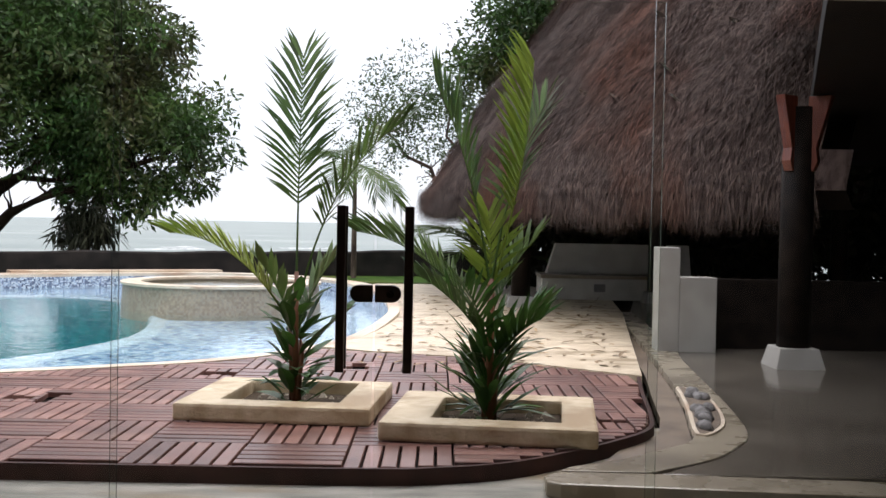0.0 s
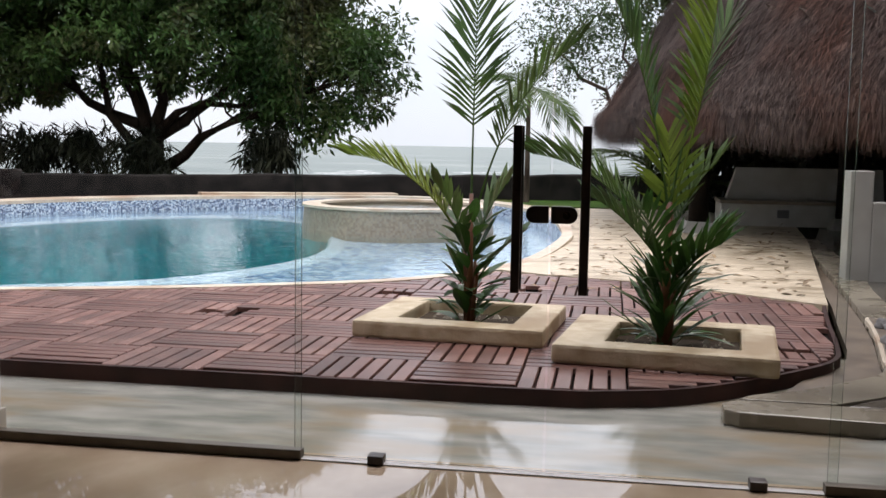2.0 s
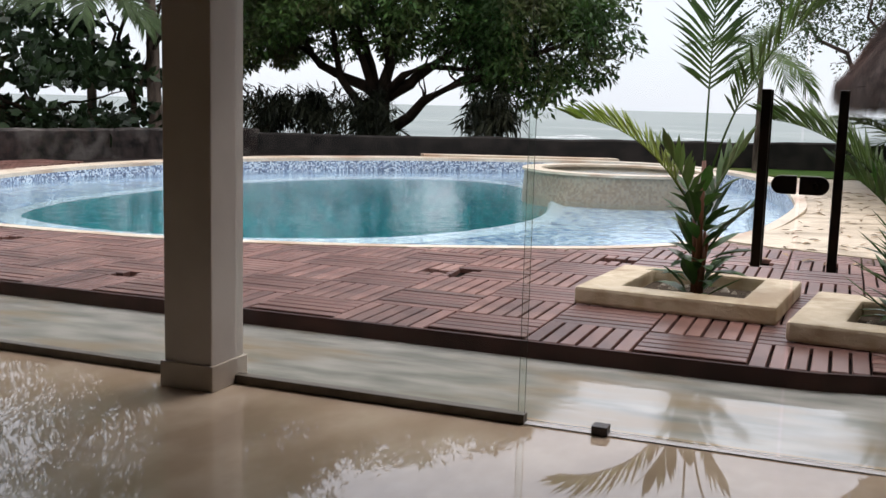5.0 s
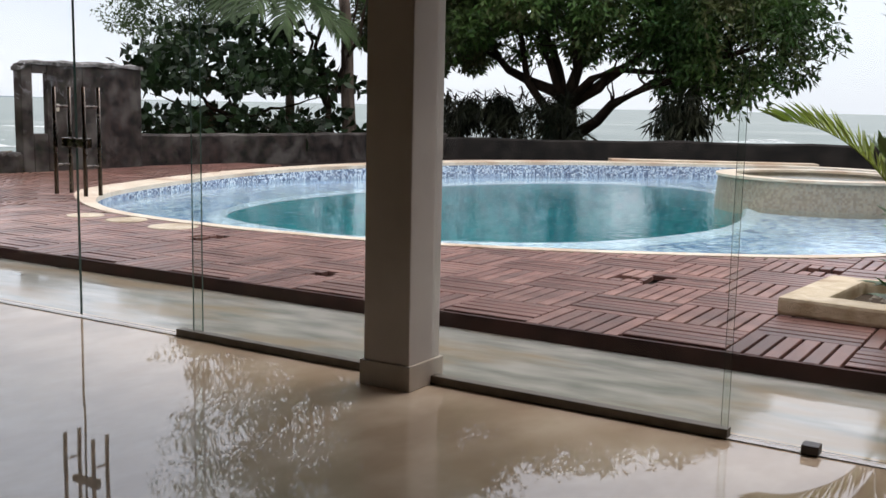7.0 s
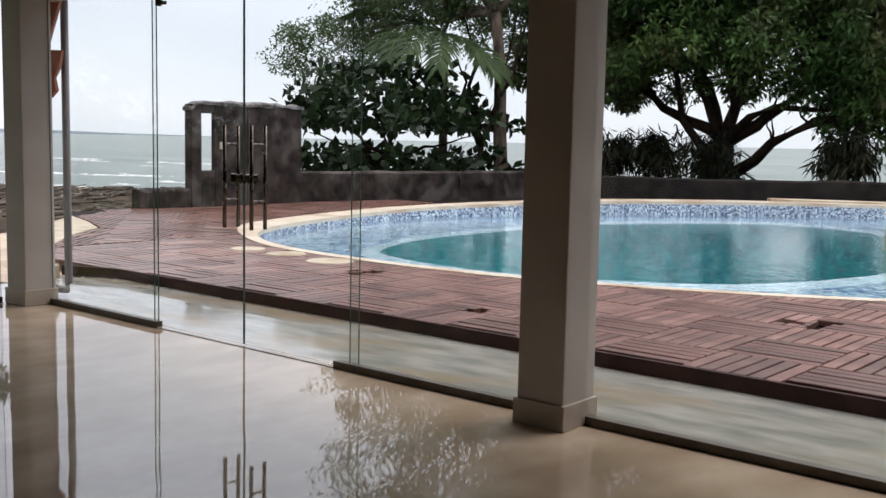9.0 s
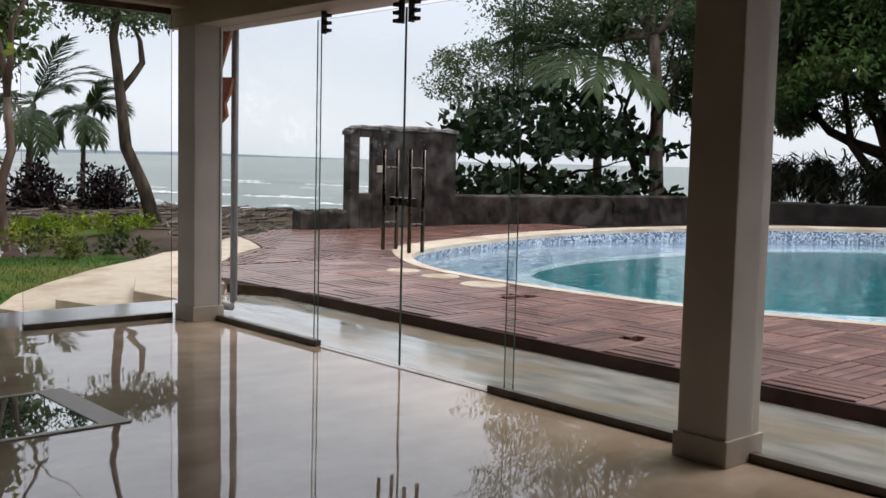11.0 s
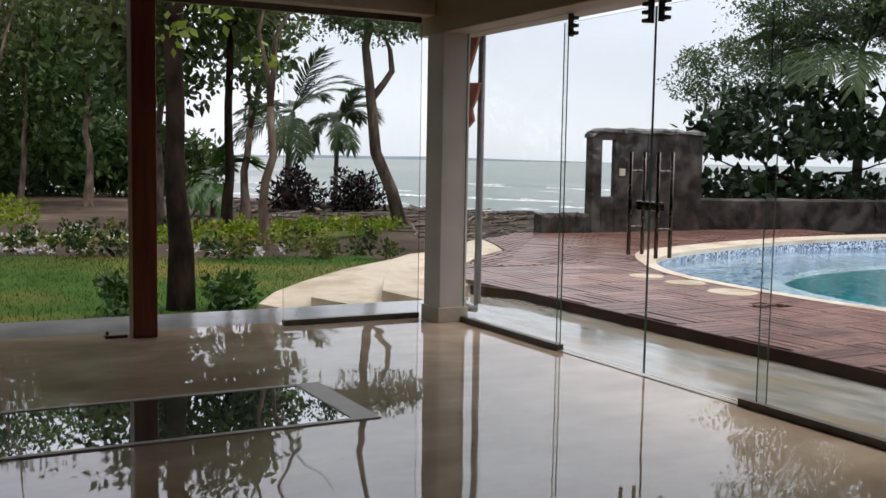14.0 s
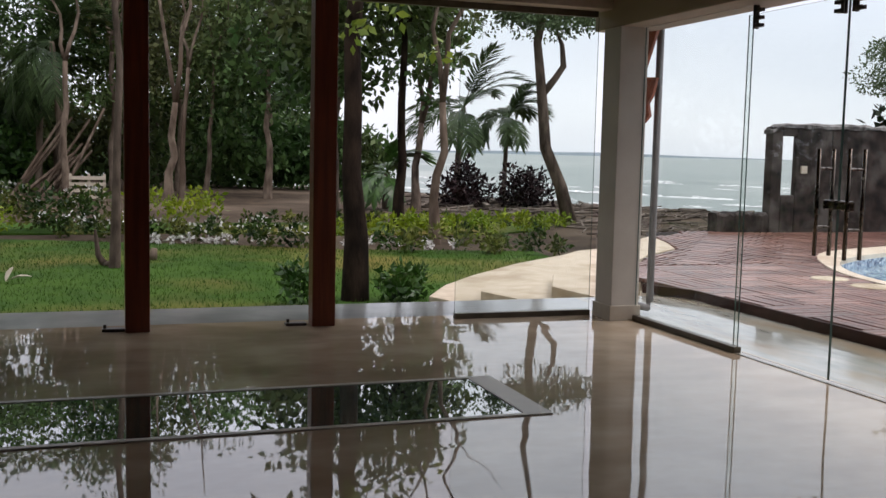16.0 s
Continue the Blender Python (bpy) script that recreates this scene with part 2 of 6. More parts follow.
# White plaster at about half its tone, imitating shade under the roof.
M_DIMWHITE = nmat("shade_dimmed_plaster", (0.30, 0.285, 0.255), (0.37, 0.355, 0.32), 4.0, 0.6, 0.1, 40)
M_BARK = nmat("grey_bark", (0.045, 0.033, 0.025), (0.15, 0.115, 0.09), 6, 0.9, 0.9, 18, stretch=(1, 1, 0.35), spec=0.1)
M_BARKPALE = nmat("pale_bark", (0.08, 0.058, 0.043), (0.23, 0.18, 0.135), 5, 0.9, 0.7, 18, stretch=(1, 1, 0.35), c3=(0.10, 0.07, 0.05), scale3=1.0, spec=0.1)
M_BARKDARK = nmat("dark_bark", (0.010, 0.007, 0.005), (0.034, 0.023, 0.016), 6, 0.9, 0.8, 18, stretch=(1, 1, 0.4), spec=0.08)
M_MANGO = nmat("mango_leaves", (0.022, 0.054, 0.013), (0.062, 0.120, 0.028), 0.5, 0.45, rnd=0.55, island=True, c3=(0.070, 0.068, 0.026), scale3=0.45, trans=0.25, spec=0.2)
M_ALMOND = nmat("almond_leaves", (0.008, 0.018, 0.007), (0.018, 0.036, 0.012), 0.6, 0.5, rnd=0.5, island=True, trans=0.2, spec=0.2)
M_WISP = nmat("fine_leaves", (0.050, 0.085, 0.036), (0.095, 0.135, 0.060), 0.6, 0.55, rnd=0.4, island=True, trans=0.35, spec=0.15)
M_FOREST = nmat("forest_leaves", (0.036, 0.080, 0.022), (0.088, 0.150, 0.046), 0.25, 0.5, rnd=0.6, island=True, c3=(0.085, 0.095, 0.036), scale3=0.2, trans=0.3, spec=0.15)
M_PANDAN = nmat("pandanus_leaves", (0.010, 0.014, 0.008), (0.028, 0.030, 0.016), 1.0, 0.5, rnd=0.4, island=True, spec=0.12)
M_FROND = nmat("palm_fronds", (0.036, 0.078, 0.018), (0.098, 0.160, 0.036), 1.2, 0.4, rnd=0.35, island=True, trans=0.3, spec=0.3)
M_FRONDY = nmat("yellowish_fronds", (0.10, 0.17, 0.020), (0.22, 0.27, 0.040), 1.6, 0.4, rnd=0.3, island=True, trans=0.35, spec=0.3)
M_COCO = nmat("coconut_fronds", (0.025, 0.052, 0.018), (0.060, 0.095, 0.032), 0.7, 0.45, rnd=0.4, island=True, trans=0.25, spec=0.2)
M_LEAFG = nmat("glossy_leaves", (0.022, 0.065, 0.012), (0.060, 0.135, 0.024), 3, 0.35, rnd=0.4, island=True, trans=0.25, spec=0.4)
M_STEMRED = nmat("reddish_stem", (0.12, 0.035, 0.015), (0.20, 0.075, 0.03), 8, 0.5)
M_STEM = nmat("green_stem", (0.05, 0.08, 0.02), (0.10, 0.13, 0.04), 8, 0.5)
M_LIME = nmat("lime_hedge_leaves", (0.11, 0.19, 0.008), (0.26, 0.31, 0.022), 0.9, 0.5, rnd=0.4, island=True, trans=0.3, spec=0.2)
M_HEDGE = nmat("dark_hedge_leaves", (0.014, 0.036, 0.008), (0.042, 0.078, 0.016), 1.2, 0.5, rnd=0.5, island=True, c3=(0.16, 0.17, 0.04), scale3=1.5, trans=0.2, spec=0.15)
M_PURPLE = nmat("purple_leaves", (0.010, 0.006, 0.007), (0.028, 0.014, 0.014), 1.2, 0.5, rnd=0.5, island=True, spec=0.12)
M_FLOWER = nmat("white_flowers", (0.50, 0.49, 0.46), (0.70, 0.69, 0.66), 3, 0.7, rnd=0.2, island=True)
M_LAWN = nmat("lawn", (0.028, 0.070, 0.010), (0.052, 0.106, 0.017), 1.2, 0.8, 0.6, 40, c3=(0.16, 0.13, 0.035), scale3=0.22, spec=0.05)
M_BLADE = nmat("grass_blades", (0.030, 0.072, 0.011), (0.058, 0.112, 0.019), 1.2, 0.7, rnd=0.4, island=True, trans=0.3, spec=0.1)
M_SOIL = nmat("leaf_littered_soil", (0.036, 0.027, 0.019), (0.080, 0.060, 0.042), 1.4, 0.9, 0.8, 12, c3=(0.115, 0.09, 0.065), scale3=0.2, spec=0.05)
M_DRIFT = nmat("driftwood", (0.07, 0.055, 0.045), (0.20, 0.17, 0.14), 2, 0.9, rnd=0.5, island=True, spec=0.1)
M_SEA = nmat("sea_water", (0.085, 0.115, 0.10), (0.15, 0.185, 0.165), 0.09, 0.42, 1.0, 0.7, spec=0.22, stretch=(0.6, 1.4, 1), c3=(0.20, 0.225, 0.20), scale3=0.03)
M_FOAM = nmat("sea_foam", (0.34, 0.36, 0.355), (0.60, 0.62, 0.61), 2, 0.8, 0.3, 8)
M_GRAVEL = nmat("pebbles", (0.20, 0.17, 0.13), (0.42, 0.37, 0.29), 20, 0.8, rnd=0.4, island=True)
M_KERB = nmat("grey_beige_kerb", (0.20, 0.17, 0.12), (0.30, 0.26, 0.19), 4, 0.28, 0.1, 30, c3=(0.15, 0.125, 0.09), scale3=1.0)
M_CHANNEL = nmat("brown_channel", (0.10, 0.07, 0.045), (0.18, 0.135, 0.09), 4, 0.5, 0.2, 30)
# White cells that stand for sparkle and foam at the ledge edge.
M_RIMGLINT = mosaic("rim_glint_mosaic", [(0.80, 0.84, 0.88), (0.88, 0.90, 0.92), (0.62, 0.70, 0.80)], 0.05)
M_CARD = nmat("pale_cover", (0.42, 0.37, 0.28), (0.52, 0.46, 0.36), 8, 0.6)


# ---- mesh helpers ----
class Geo:
    """Vertices and faces gathered for one mesh."""

    def __init__(self):
        self.v, self.f = [], []

    def add(self, v, f):
        k = len(self.v)
        self.v += [tuple(p) for p in v]
        self.f += [tuple(i + k for i in q) for q in f]

    def box(self, x0, x1, y0, y1, z0, z1, m=None):
        v = [Vector(p) for p in ((x0, y0, z0), (x1, y0, z0), (x1, y1, z0), (x0, y1, z0), (x0, y0, z1), (x1, y0, z1), (x1, y1, z1), (x0, y1, z1))]
        if m:
            v = [m @ p for p in v]
        self.add(v, [(3, 2, 1, 0), (4, 5, 6, 7), (0, 1, 5, 4), (1, 2, 6, 5), (2, 3, 7, 6), (3, 0, 4, 7)])

    def prism(self, poly, z0, z1):
        """z0, z1: numbers, or functions of a corner."""
        n = len(poly)
        lo = [(x, y, z0(x, y) if callable(z0) else z0) for x, y in poly]
        hi = [(x, y, z1(x, y) if callable(z1) else z1) for x, y in poly]
        tri = tessellate([[Vector((x, y, 0)) for x, y in poly]])
        area = sum(poly[i][0] * poly[(i + 1) % n][1] - poly[(i + 1) % n][0] * poly[i][1] for i in range(n))
        f = []
        for a, b, c in tri:
            s = (poly[b][0] - poly[a][0]) * (poly[c][1] - poly[a][1]) - (poly[c][0] - poly[a][0]) * (poly[b][1] - poly[a][1])
            a, b, c = (a, b, c) if s > 0 else (a, c, b)
            f += [(a + n, b + n, c + n), (c, b, a)]
        for i in range(n):
            j = (i + 1) % n
            f.append((i, j, j + n, i + n) if area > 0 else (j, i, i + n, j + n))
        self.add(lo + hi, f)

    def tube(self, path, radii, n=8, cap=True):
        path = [Vector(p) for p in path]
        rings = []
        for i, p in enumerate(path):
            d = (path[min(i + 1, len(path) - 1)] - path[max(i - 1, 0)]).normalized()
            side = d.cross(Vector((0.31, 0.95, 0.05))).normalized() if abs(d.z) > 0.5 else d.cross(Vector((0, 0, 1))).normalized()
            up = side.cross(d)
            r = radii[i] if not isinstance(radii, (int, float)) else radii
            rings.append([p + (side * math.cos(2 * math.pi * k / n) + up * math.sin(2 * math.pi * k / n)) * r for k in range(n)])
        v = [q for ring in rings for q in ring]
        f = [(i * n + k, i * n + (k + 1) % n, (i + 1) * n + (k + 1) % n, (i + 1) * n + k) for i in range(len(path) - 1) for k in range(n)]
        if cap:
            f += [tuple(reversed(range(n))), tuple((len(path) - 1) * n + k for k in range(n))]
        self.add(v, f)

    def ring(self, cx, cy, profile, n=48):
        """A turned shape: profile of (radius, z), closed."""
        m = len(profile)
        v = [(cx + r * math.cos(2 * math.pi * k / n), cy + r * math.sin(2 * math.pi * k / n), z) for k in range(n) for r, z in profile]
        f = [(k * m + i, ((k + 1) % n) * m + i, ((k + 1) % n) * m + (i + 1) % m, k * m + (i + 1) % m) for k in range(n) for i in range(m)]
        self.add(v, f)

    def mesh(self, name, mats, smooth=False, bevel=0.0):
        me = bpy.data.meshes.new(name)
        me.from_pydata(self.v, [], self.f)
        if bevel:
            bm = bmesh.new()
            bm.from_mesh(me)
            bmesh.ops.recalc_face_normals(bm, faces=bm.faces)
            ed = [e for e in bm.edges if len(e.link_faces) == 2 and e.calc_face_angle(0) > 0.6]
            bmesh.ops.bevel(bm, geom=ed, offset=bevel, segments=2, affect="EDGES", profile=0.6, clamp_overlap=True)
            bm.to_mesh(me)
            bm.free()
        for m in (mats if isinstance(mats, (list, tuple)) else [mats]):
            me.materials.append(m)
        if smooth:
            me.shade_smooth()
        return me


from mathutils.geometry import tessellate_polygon as tessellate


def thing(name, label, category, group="", kind="", at=None):
    ob = new(name)
    if at:
        ob.location = at
    return tagged(ob, label, category, group, kind)


def part(name, geo, mats, parent, label="", smooth=False, bevel=0.0):
    ob = new(name, geo if isinstance(geo, bpy.types.Mesh) else geo.mesh(name, mats, smooth, bevel))
    ob.parent = parent
    if label:
        tagged(ob, label)
    return ob


def solo(name, geo, mats, label, category, group="", kind="", smooth=False, bevel=0.0):
    return tagged(new(name, geo.mesh(name, mats, smooth, bevel)), label, category, group, kind)


def smooth_loop(pts, k=5):
    """A closed Catmull-Rom curve through the corners."""
    out, n = [], len(pts)
    for i in range(n):
        p0, p1, p2, p3 = (np.array(pts[(i + j - 1) % n], float) for j in range(4))
        for s in range(k):
            t = s / k
            out.append(tuple(0.5 * (2 * p1 + (p2 - p0) * t + (2 * p0 - 5 * p1 + 4 * p2 - p3) * t * t + (3 * p1 - p0 - 3 * p2 + p3) * t ** 3)))
    return out


def offset_loop(loop, d):
    """The loop grown by d (it runs anticlockwise)."""
    out, n = [], len(loop)
    for i in range(n):
        a, b = np.array(loop[i - 1]), np.array(loop[(i + 1) % n])
        t = (b - a) / max(np.linalg.norm(b - a), 1e-6)
        out.append((loop[i][0] + t[1] * d, loop[i][1] - t[0] * d))
    return out


def inside(loop, x, y):
    hit = False
    for i in range(len(loop)):
        (x1, y1), (x2, y2) = loop[i - 1], loop[i]
        if (y1 > y) != (y2 > y) and x < (x2 - x1) * (y - y1) / (y2 - y1) + x1:
            hit = not hit
    return hit


def step(a, b, x):
    t = min(max((x - a) / (b - a), 0), 1)
    return t * t * (3 - 2 * t)


# ---- the room ----
GY = 4.11          # line of the pool-side glass
DY = 4.128         # plane of the door leaves
WX = -8.45         # line of the garden-side glass
g = Geo()
g.prism([(-8.62, -7.0), (8.0, -7.0), (8.0, 4.2), (-8.62, 4.2)], -0.25, 0.0)
floor = solo("floor", g, M_FLOOR, "polished cream cement floor with mirror gloss", "floor", kind="structure")
g = Geo()
g.prism([(-9.42, 4.2), (8.0, 4.2), (8.0, 5.4), (1.5, 5.5), (1.5, 7.0), (0.3, 7.0), (-0.9, 5.4), (-9.0, 5.4), (-9.42, 5.05)], -0.3, -0.004)
solo("pavement_apron", g, M_APRON, "wet stained cement walk between glass and deck", "pavement", kind="structure", bevel=0.006)
g = Geo()
g.prism([(-9.42, -14.0), (-8.62, -14.0), (-8.62, 4.2), (-9.42, 4.2)], -0.55, -0.003)
solo("pavement_strip", g, M_STRIP, "grey cement walk along the garden glass", "pavement", kind="structure", bevel=0.008)
g = Geo()
g.box(-9.0, 8.2, -7.2, 4.6, 2.95, 3.15)
solo("ceiling", g, M_ROOM, "dark timber ceiling", "ceiling", kind="structure")
for nm, b in (("wall_south", (-8.62, 8.2, -7.2, -7.0)), ("wall_east", (8.0, 8.2, -7.0, 4.4))):
    g = Geo()
    g.box(*b, 0.0, 2.95)
    solo(nm, g, M_ROOM, "plain dark timber wall", "wall", kind="structure")
g = Geo()
g.box(WX - 0.06, WX + 0.06, -7.0, -1.6, 0.0, 2.55)
solo("wall_west", g, M_ROOM, "plain dark timber wall", "wall", kind="structure")

# beams over the glass, with the fascia above
g = Geo()
g.box(-8.6, 8.0, 3.90, 4.30, 2.40, 2.95)
solo("trim_beam_north", g, M_BEAM, "cream painted beam over the pool-side glass", "beam", kind="structure", bevel=0.012)
g = Geo()
g.box(-8.60, -8.28, -7.0, 3.90, 2.55, 2.95)
solo("trim_beam_west", g, M_BEAM, "cream painted beam over the garden glass", "beam", kind="structure", bevel=0.012)
g = Geo()
g.box(-8.47, -8.42, -7.0, 3.84, 2.50, 2.55)
solo("trim_rail_west", g, M_TRACK, "thin bronze rail under the beam", "rail", kind="structure")
g = Geo()
g.box(-9.4, 8.2, 4.60, 4.95, 2.90, 3.0)
g.box(-9.4, -9.0, -7.2, 4.60, 2.90, 3.0)
g.add([(-9.4, -7.2, 3.0), (8.2, -7.2, 3.0), (8.2, 4.95, 3.0), (-9.4, 4.95, 3.0), (-6.0, -0.9, 5.6), (8.2, -0.9, 5.6)], [(0, 1, 5, 4), (2, 3, 4, 5), (3, 0, 4), (1, 2, 5)])
solo("roof_eave", g, M_SHADEDWOOD, "dark roof overhang of the house", "roof", kind="structure")


def column(x0, x1, y0, y1, label):
    c = thing("column", label, "column", "room columns")
    s = Geo()
    s.box(x0, x1, y0, y1, 0.0, 2.40)
    part("shaft", s, M_WALL, c, bevel=0.008)
    s = Geo()
    e = 0.015
    s.box(x0 - e, x1 + e, y0 - e, y1 + e, 0.0, 0.125)
    part("skirting", s, M_PLINTH, c, "beige stone skirting", bevel=0.006)


column(-3.385, -3.119, 3.905, 4.18, "square cream painted column beside the glass doors")
column(-8.39, -8.105, 3.885, 4.14, "square cream painted corner column")

for y0, y1 in ((0.06, 0.235), (1.43, 1.61)):
    g = Geo()
    g.box(-8.46, -8.30, y0, y1, 0.0, 2.55)
    solo("wooden_post", g, M_REDWOOD, "dark red stained square wooden post", "post", "posts of the garden front", bevel=0.01)

# glass panels: pane with green edges, held in a low bronze track
def pane(x0, x1, z0=0.02, z1=2.40, along="x", at=GY, th=0.010):
    s = Geo()
    if along == "x":
        s.box(x0, x1, at - th / 2, at + th / 2, z0, z1)
        ends = (3, 5)
    else:
        s.box(at - th / 2, at + th / 2, x0, x1, z0, z1)
        ends = (2, 4)
    me = s.mesh("pane", [M_GLASS, M_GEDGE])
    for i in (0, 1, *ends):
        me.polygons[i].material_index = 1
    return me


def fixed_panel(x0, x1, along="x", at=GY, z1=2.40, track=None, label="fixed clear glass panel in a low bronze track"):
    p = thing("glass_panel", label, "glass panel", "fixed glass panels")
    part("pane", pane(x0, x1, 0.03, z1, along, at), None, p).visible_shadow = False
    x0, x1 = track or (x0, x1)
    s = Geo()
    if along == "x":
        s.box(x0 - 0.01, x1 + 0.005, at - 0.028, at + 0.028, 0.0, 0.045)
    else:
        s.box(at - 0.028, at + 0.028, x0, x1, 0.0, 0.045)
    part("bottom_track", s, M_TRACK, p, "dark bronze bottom track", bevel=0.004)


fixed_panel(-8.098, -6.66)
fixed_panel(-4.745, -3.40, track=(-4.85, -3.40))
fixed_panel(-3.12, -1.64)
fixed_panel(0.57, 2.70)
fixed_panel(2.72, 5.00)
fixed_panel(5.02, 7.98)
fixed_panel(2.64, 3.86, "y", WX, 2.50)
g = Geo()
g.box(-1.64, 0.59, GY - 0.022, GY + 0.022, 0.0, 0.006)
solo("threshold_pool", g, M_ALU, "pale aluminium door sill on the floor", "sill", kind="structure")
g = Geo()
g.box(-6.68, -4.86, GY - 0.022, GY + 0.022, 0.0, 0.005)
solo("threshold_sea", g, M_APRON, "flat door sill on the floor", "sill", kind="structure")


def patch_fitting(parent, x, y, z, s=1):
    """An E-shaped clamp at the top of a door."""
    q = Geo()
    for sy in (-1, 1):
        yy = y + sy * 0.012
        q.box(x - 0.012, x + 0.012, yy - 0.006, yy + 0.006, z, 2.40)
        for k in range(3):
            zz = z + 0.02 + k * 0.052
            q.box(min(x, x + s * 0.07), max(x, x + s * 0.07), yy - 0.007, yy + 0.007, zz - 0.012, zz + 0.012)
    part("patch_fitting", q, M_DARKMETAL, parent, "dark metal top clamp", bevel=0.003)


def door_leaf(x0, x1, hx, style, name, label, bars):
    d = thing(name, label, "glass door", "glass doors", kind="structure")
    part("pane", pane(x0, x1, 0.012, 2.34, at=DY), None, d).visible_shadow = False
    for i, bx in enumerate(bars):
        for sy in (-1, 1):
            yy = DY + sy * 0.055
            h = Geo()
            if style == "flat":
                h.box(bx - 0.018, bx + 0.018, yy - 0.012, yy + 0.012, 0.78, 1.47)
                m, lab = M_DARKMETAL, "dark flat bar pull handle"
            else:
                h.tube([(bx, yy, 0.77), (bx, yy, 1.43)], 0.013, 12)
                m, lab = M_STEEL, "round steel pull handle"
            hd = part("handle", h, m, d, lab, smooth=style != "flat", bevel=0.004 if style == "flat" else 0)
            for zz in (0.95, 1.31):
                h = Geo()
                h.tube([(bx, yy, zz), (bx, DY + sy * 0.005, zz)], 0.009, 8)
                part("standoff", h, m, hd)
    return d


d = door_leaf(-1.675, -0.583, 0, "flat", "door_1", "clear glass door leaf with a dark flat pull handle", [-0.715])
door_a = d
d2 = door_leaf(-0.570, 0.615, 0, "flat", "door_2", "clear glass door leaf with a dark flat pull handle and lock", [-0.435])


def lock_case(parent, xa, xb, knob, mat=M_DARKMETAL):
    h = Geo()
    rr, z = 0.036, 1.105
    r_out = xa if not knob else xb
    arc = []
    s = -1 if not knob else 1
    cx = (xa + rr) if not knob else (xb - rr)
    for k in range(9):
        a = math.pi / 2 - math.pi * k / 8
        arc.append((cx + s * rr * math.cos(a), z + rr * math.sin(a)))
    flat = xb if not knob else xa
    poly = arc + [(flat, z - rr), (flat, z + rr)]
    n = len(poly)
    v = [(x, DY - 0.02, zz) for x, zz in poly] + [(x, DY + 0.02, zz) for x, zz in poly]
    f = [tuple(range(n)), tuple(reversed(range(n, 2 * n)))] + [(i, i + n, (i + 1) % n + n, (i + 1) % n) for i in range(n)]
    h.add(v, f)
    lk = part("lock", h, mat, parent, "rounded dark lock case", bevel=0.004)
    if knob:
        h = Geo()
        h.tube([(xb - 0.045, DY - 0.02, z), (xb - 0.045, DY - 0.034, z)], 0.016, 14)
        part("cylinder", h, M_STEEL, lk)


lock_case(door_a, -0.68, -0.585, False)
lock_case(d2, -0.575, -0.465, True)
d3 = door_leaf(-6.735, -5.745, 0, "tube", "door_3", "clear glass door leaf with round steel pull handles", [-5.87])
d4 = door_leaf(-5.735, -4.69, 0, "tube", "door_4", "clear glass door leaf with round steel pull handles", [-5.60])
for dd, x0, x1 in ((d3, -5.86, -5.75), (d4, -5.73, -5.62)):
    h = Geo()
    h.box(x0, x1, DY - 0.02, DY + 0.02, 1.06, 1.12)
    part("lock", h, M_STEEL, dd, "small steel lock case", bevel=0.008)
patch_fitting(d3, -6.66, DY, 2.24, 1)
patch_fitting(d3, -5.79, DY, 2.24, -1)
patch_fitting(d4, -5.69, DY, 2.24, 1)
for x in (-1.30, 0.30):
    g = Geo()
    g.box(x - 0.035, x + 0.035, GY - 0.035, GY + 0.035, 0.0, 0.042)
    solo("door_stop", g, M_DARKMETAL, "small dark metal door stop on the floor", "door stop", "door stops", bevel=0.006)
for y in (0.02, 1.36):
    g = Geo()
    g.box(-8.44, -8.36, y - 0.12, y + 0.04, 0.0, 0.022)
    g.tube([(-8.40, y - 0.10, 0.022), (-8.40, y - 0.10, 0.05)], 0.012, 8)
    solo("floor_bolt", g, M_DARKMETAL, "small dark floor bolt beside a wooden post", "bolt", "floor bolts", bevel=0.004)

# glass inlay in the floor, with its cement border
g = Geo()
g.prism([(-6.32, -3.0), (-5.48, -3.0), (-5.48, 1.98), (-6.32, 1.98)], 0.0, 0.003)
solo("floor_inlay", g, M_INLAY, "dark greenish glass panel let into the floor", "floor glass", kind="structure")
g = Geo()
for b in ((-6.36, -5.44, 1.98, 2.13), (-6.36, -6.32, -3.0, 1.98), (-5.48, -5.44, -3.0, 1.98)):
    g.box(*b, 0.0, 0.007)
solo("trim_inlay", g, M_PLINTH, "narrow beige border of the floor glass", "border", kind="structure")

# rain pipe and carved bracket outside the corner column
g = Geo()
g.tube([(-8.28, 4.24, 0.09), (-8.40, 4.40, 0.05), (-8.43, 4.44, 0.10), (-8.43, 4.44, 2.9)], 0.032, 12)
solo("rain_pipe", g, M_PIPE, "grey plastic rain pipe with an elbow at the foot", "pipe", smooth=True)
br = thing("carved_bracket", "carved orange wooden bracket on the corner column", "bracket")
for nm, prof in (("scroll", [(0.0, 1.62), (0.10, 1.64), (0.15, 1.70), (0.13, 1.80), (0.17, 1.88), (0.20, 2.02), (0.0, 2.02)]),
                 ("brace", [(0.0, 2.02), (0.07, 2.02), (0.22, 2.52), (0.12, 2.60), (0.0, 2.60)])):
    for ux, uy in ((-0.75, 0.66), (0.75, 0.66), (-0.75, -0.66)):
        h = Geo()
        px, py = -8.43, 4.21
        w = 0.035
        n = len(prof)
        v = [(px + ux * r - uy * s * w, py + uy * r + ux * s * w, z) for s in (-1, 1) for r, z in prof]
        h.add(v, [tuple(range(n)), tuple(reversed(range(n, 2 * n)))] + [(i, i + n, (i + 1) % n + n, (i + 1) % n) for i in range(n)])
        part(nm, h, M_CARVED, br, bevel=0.006)

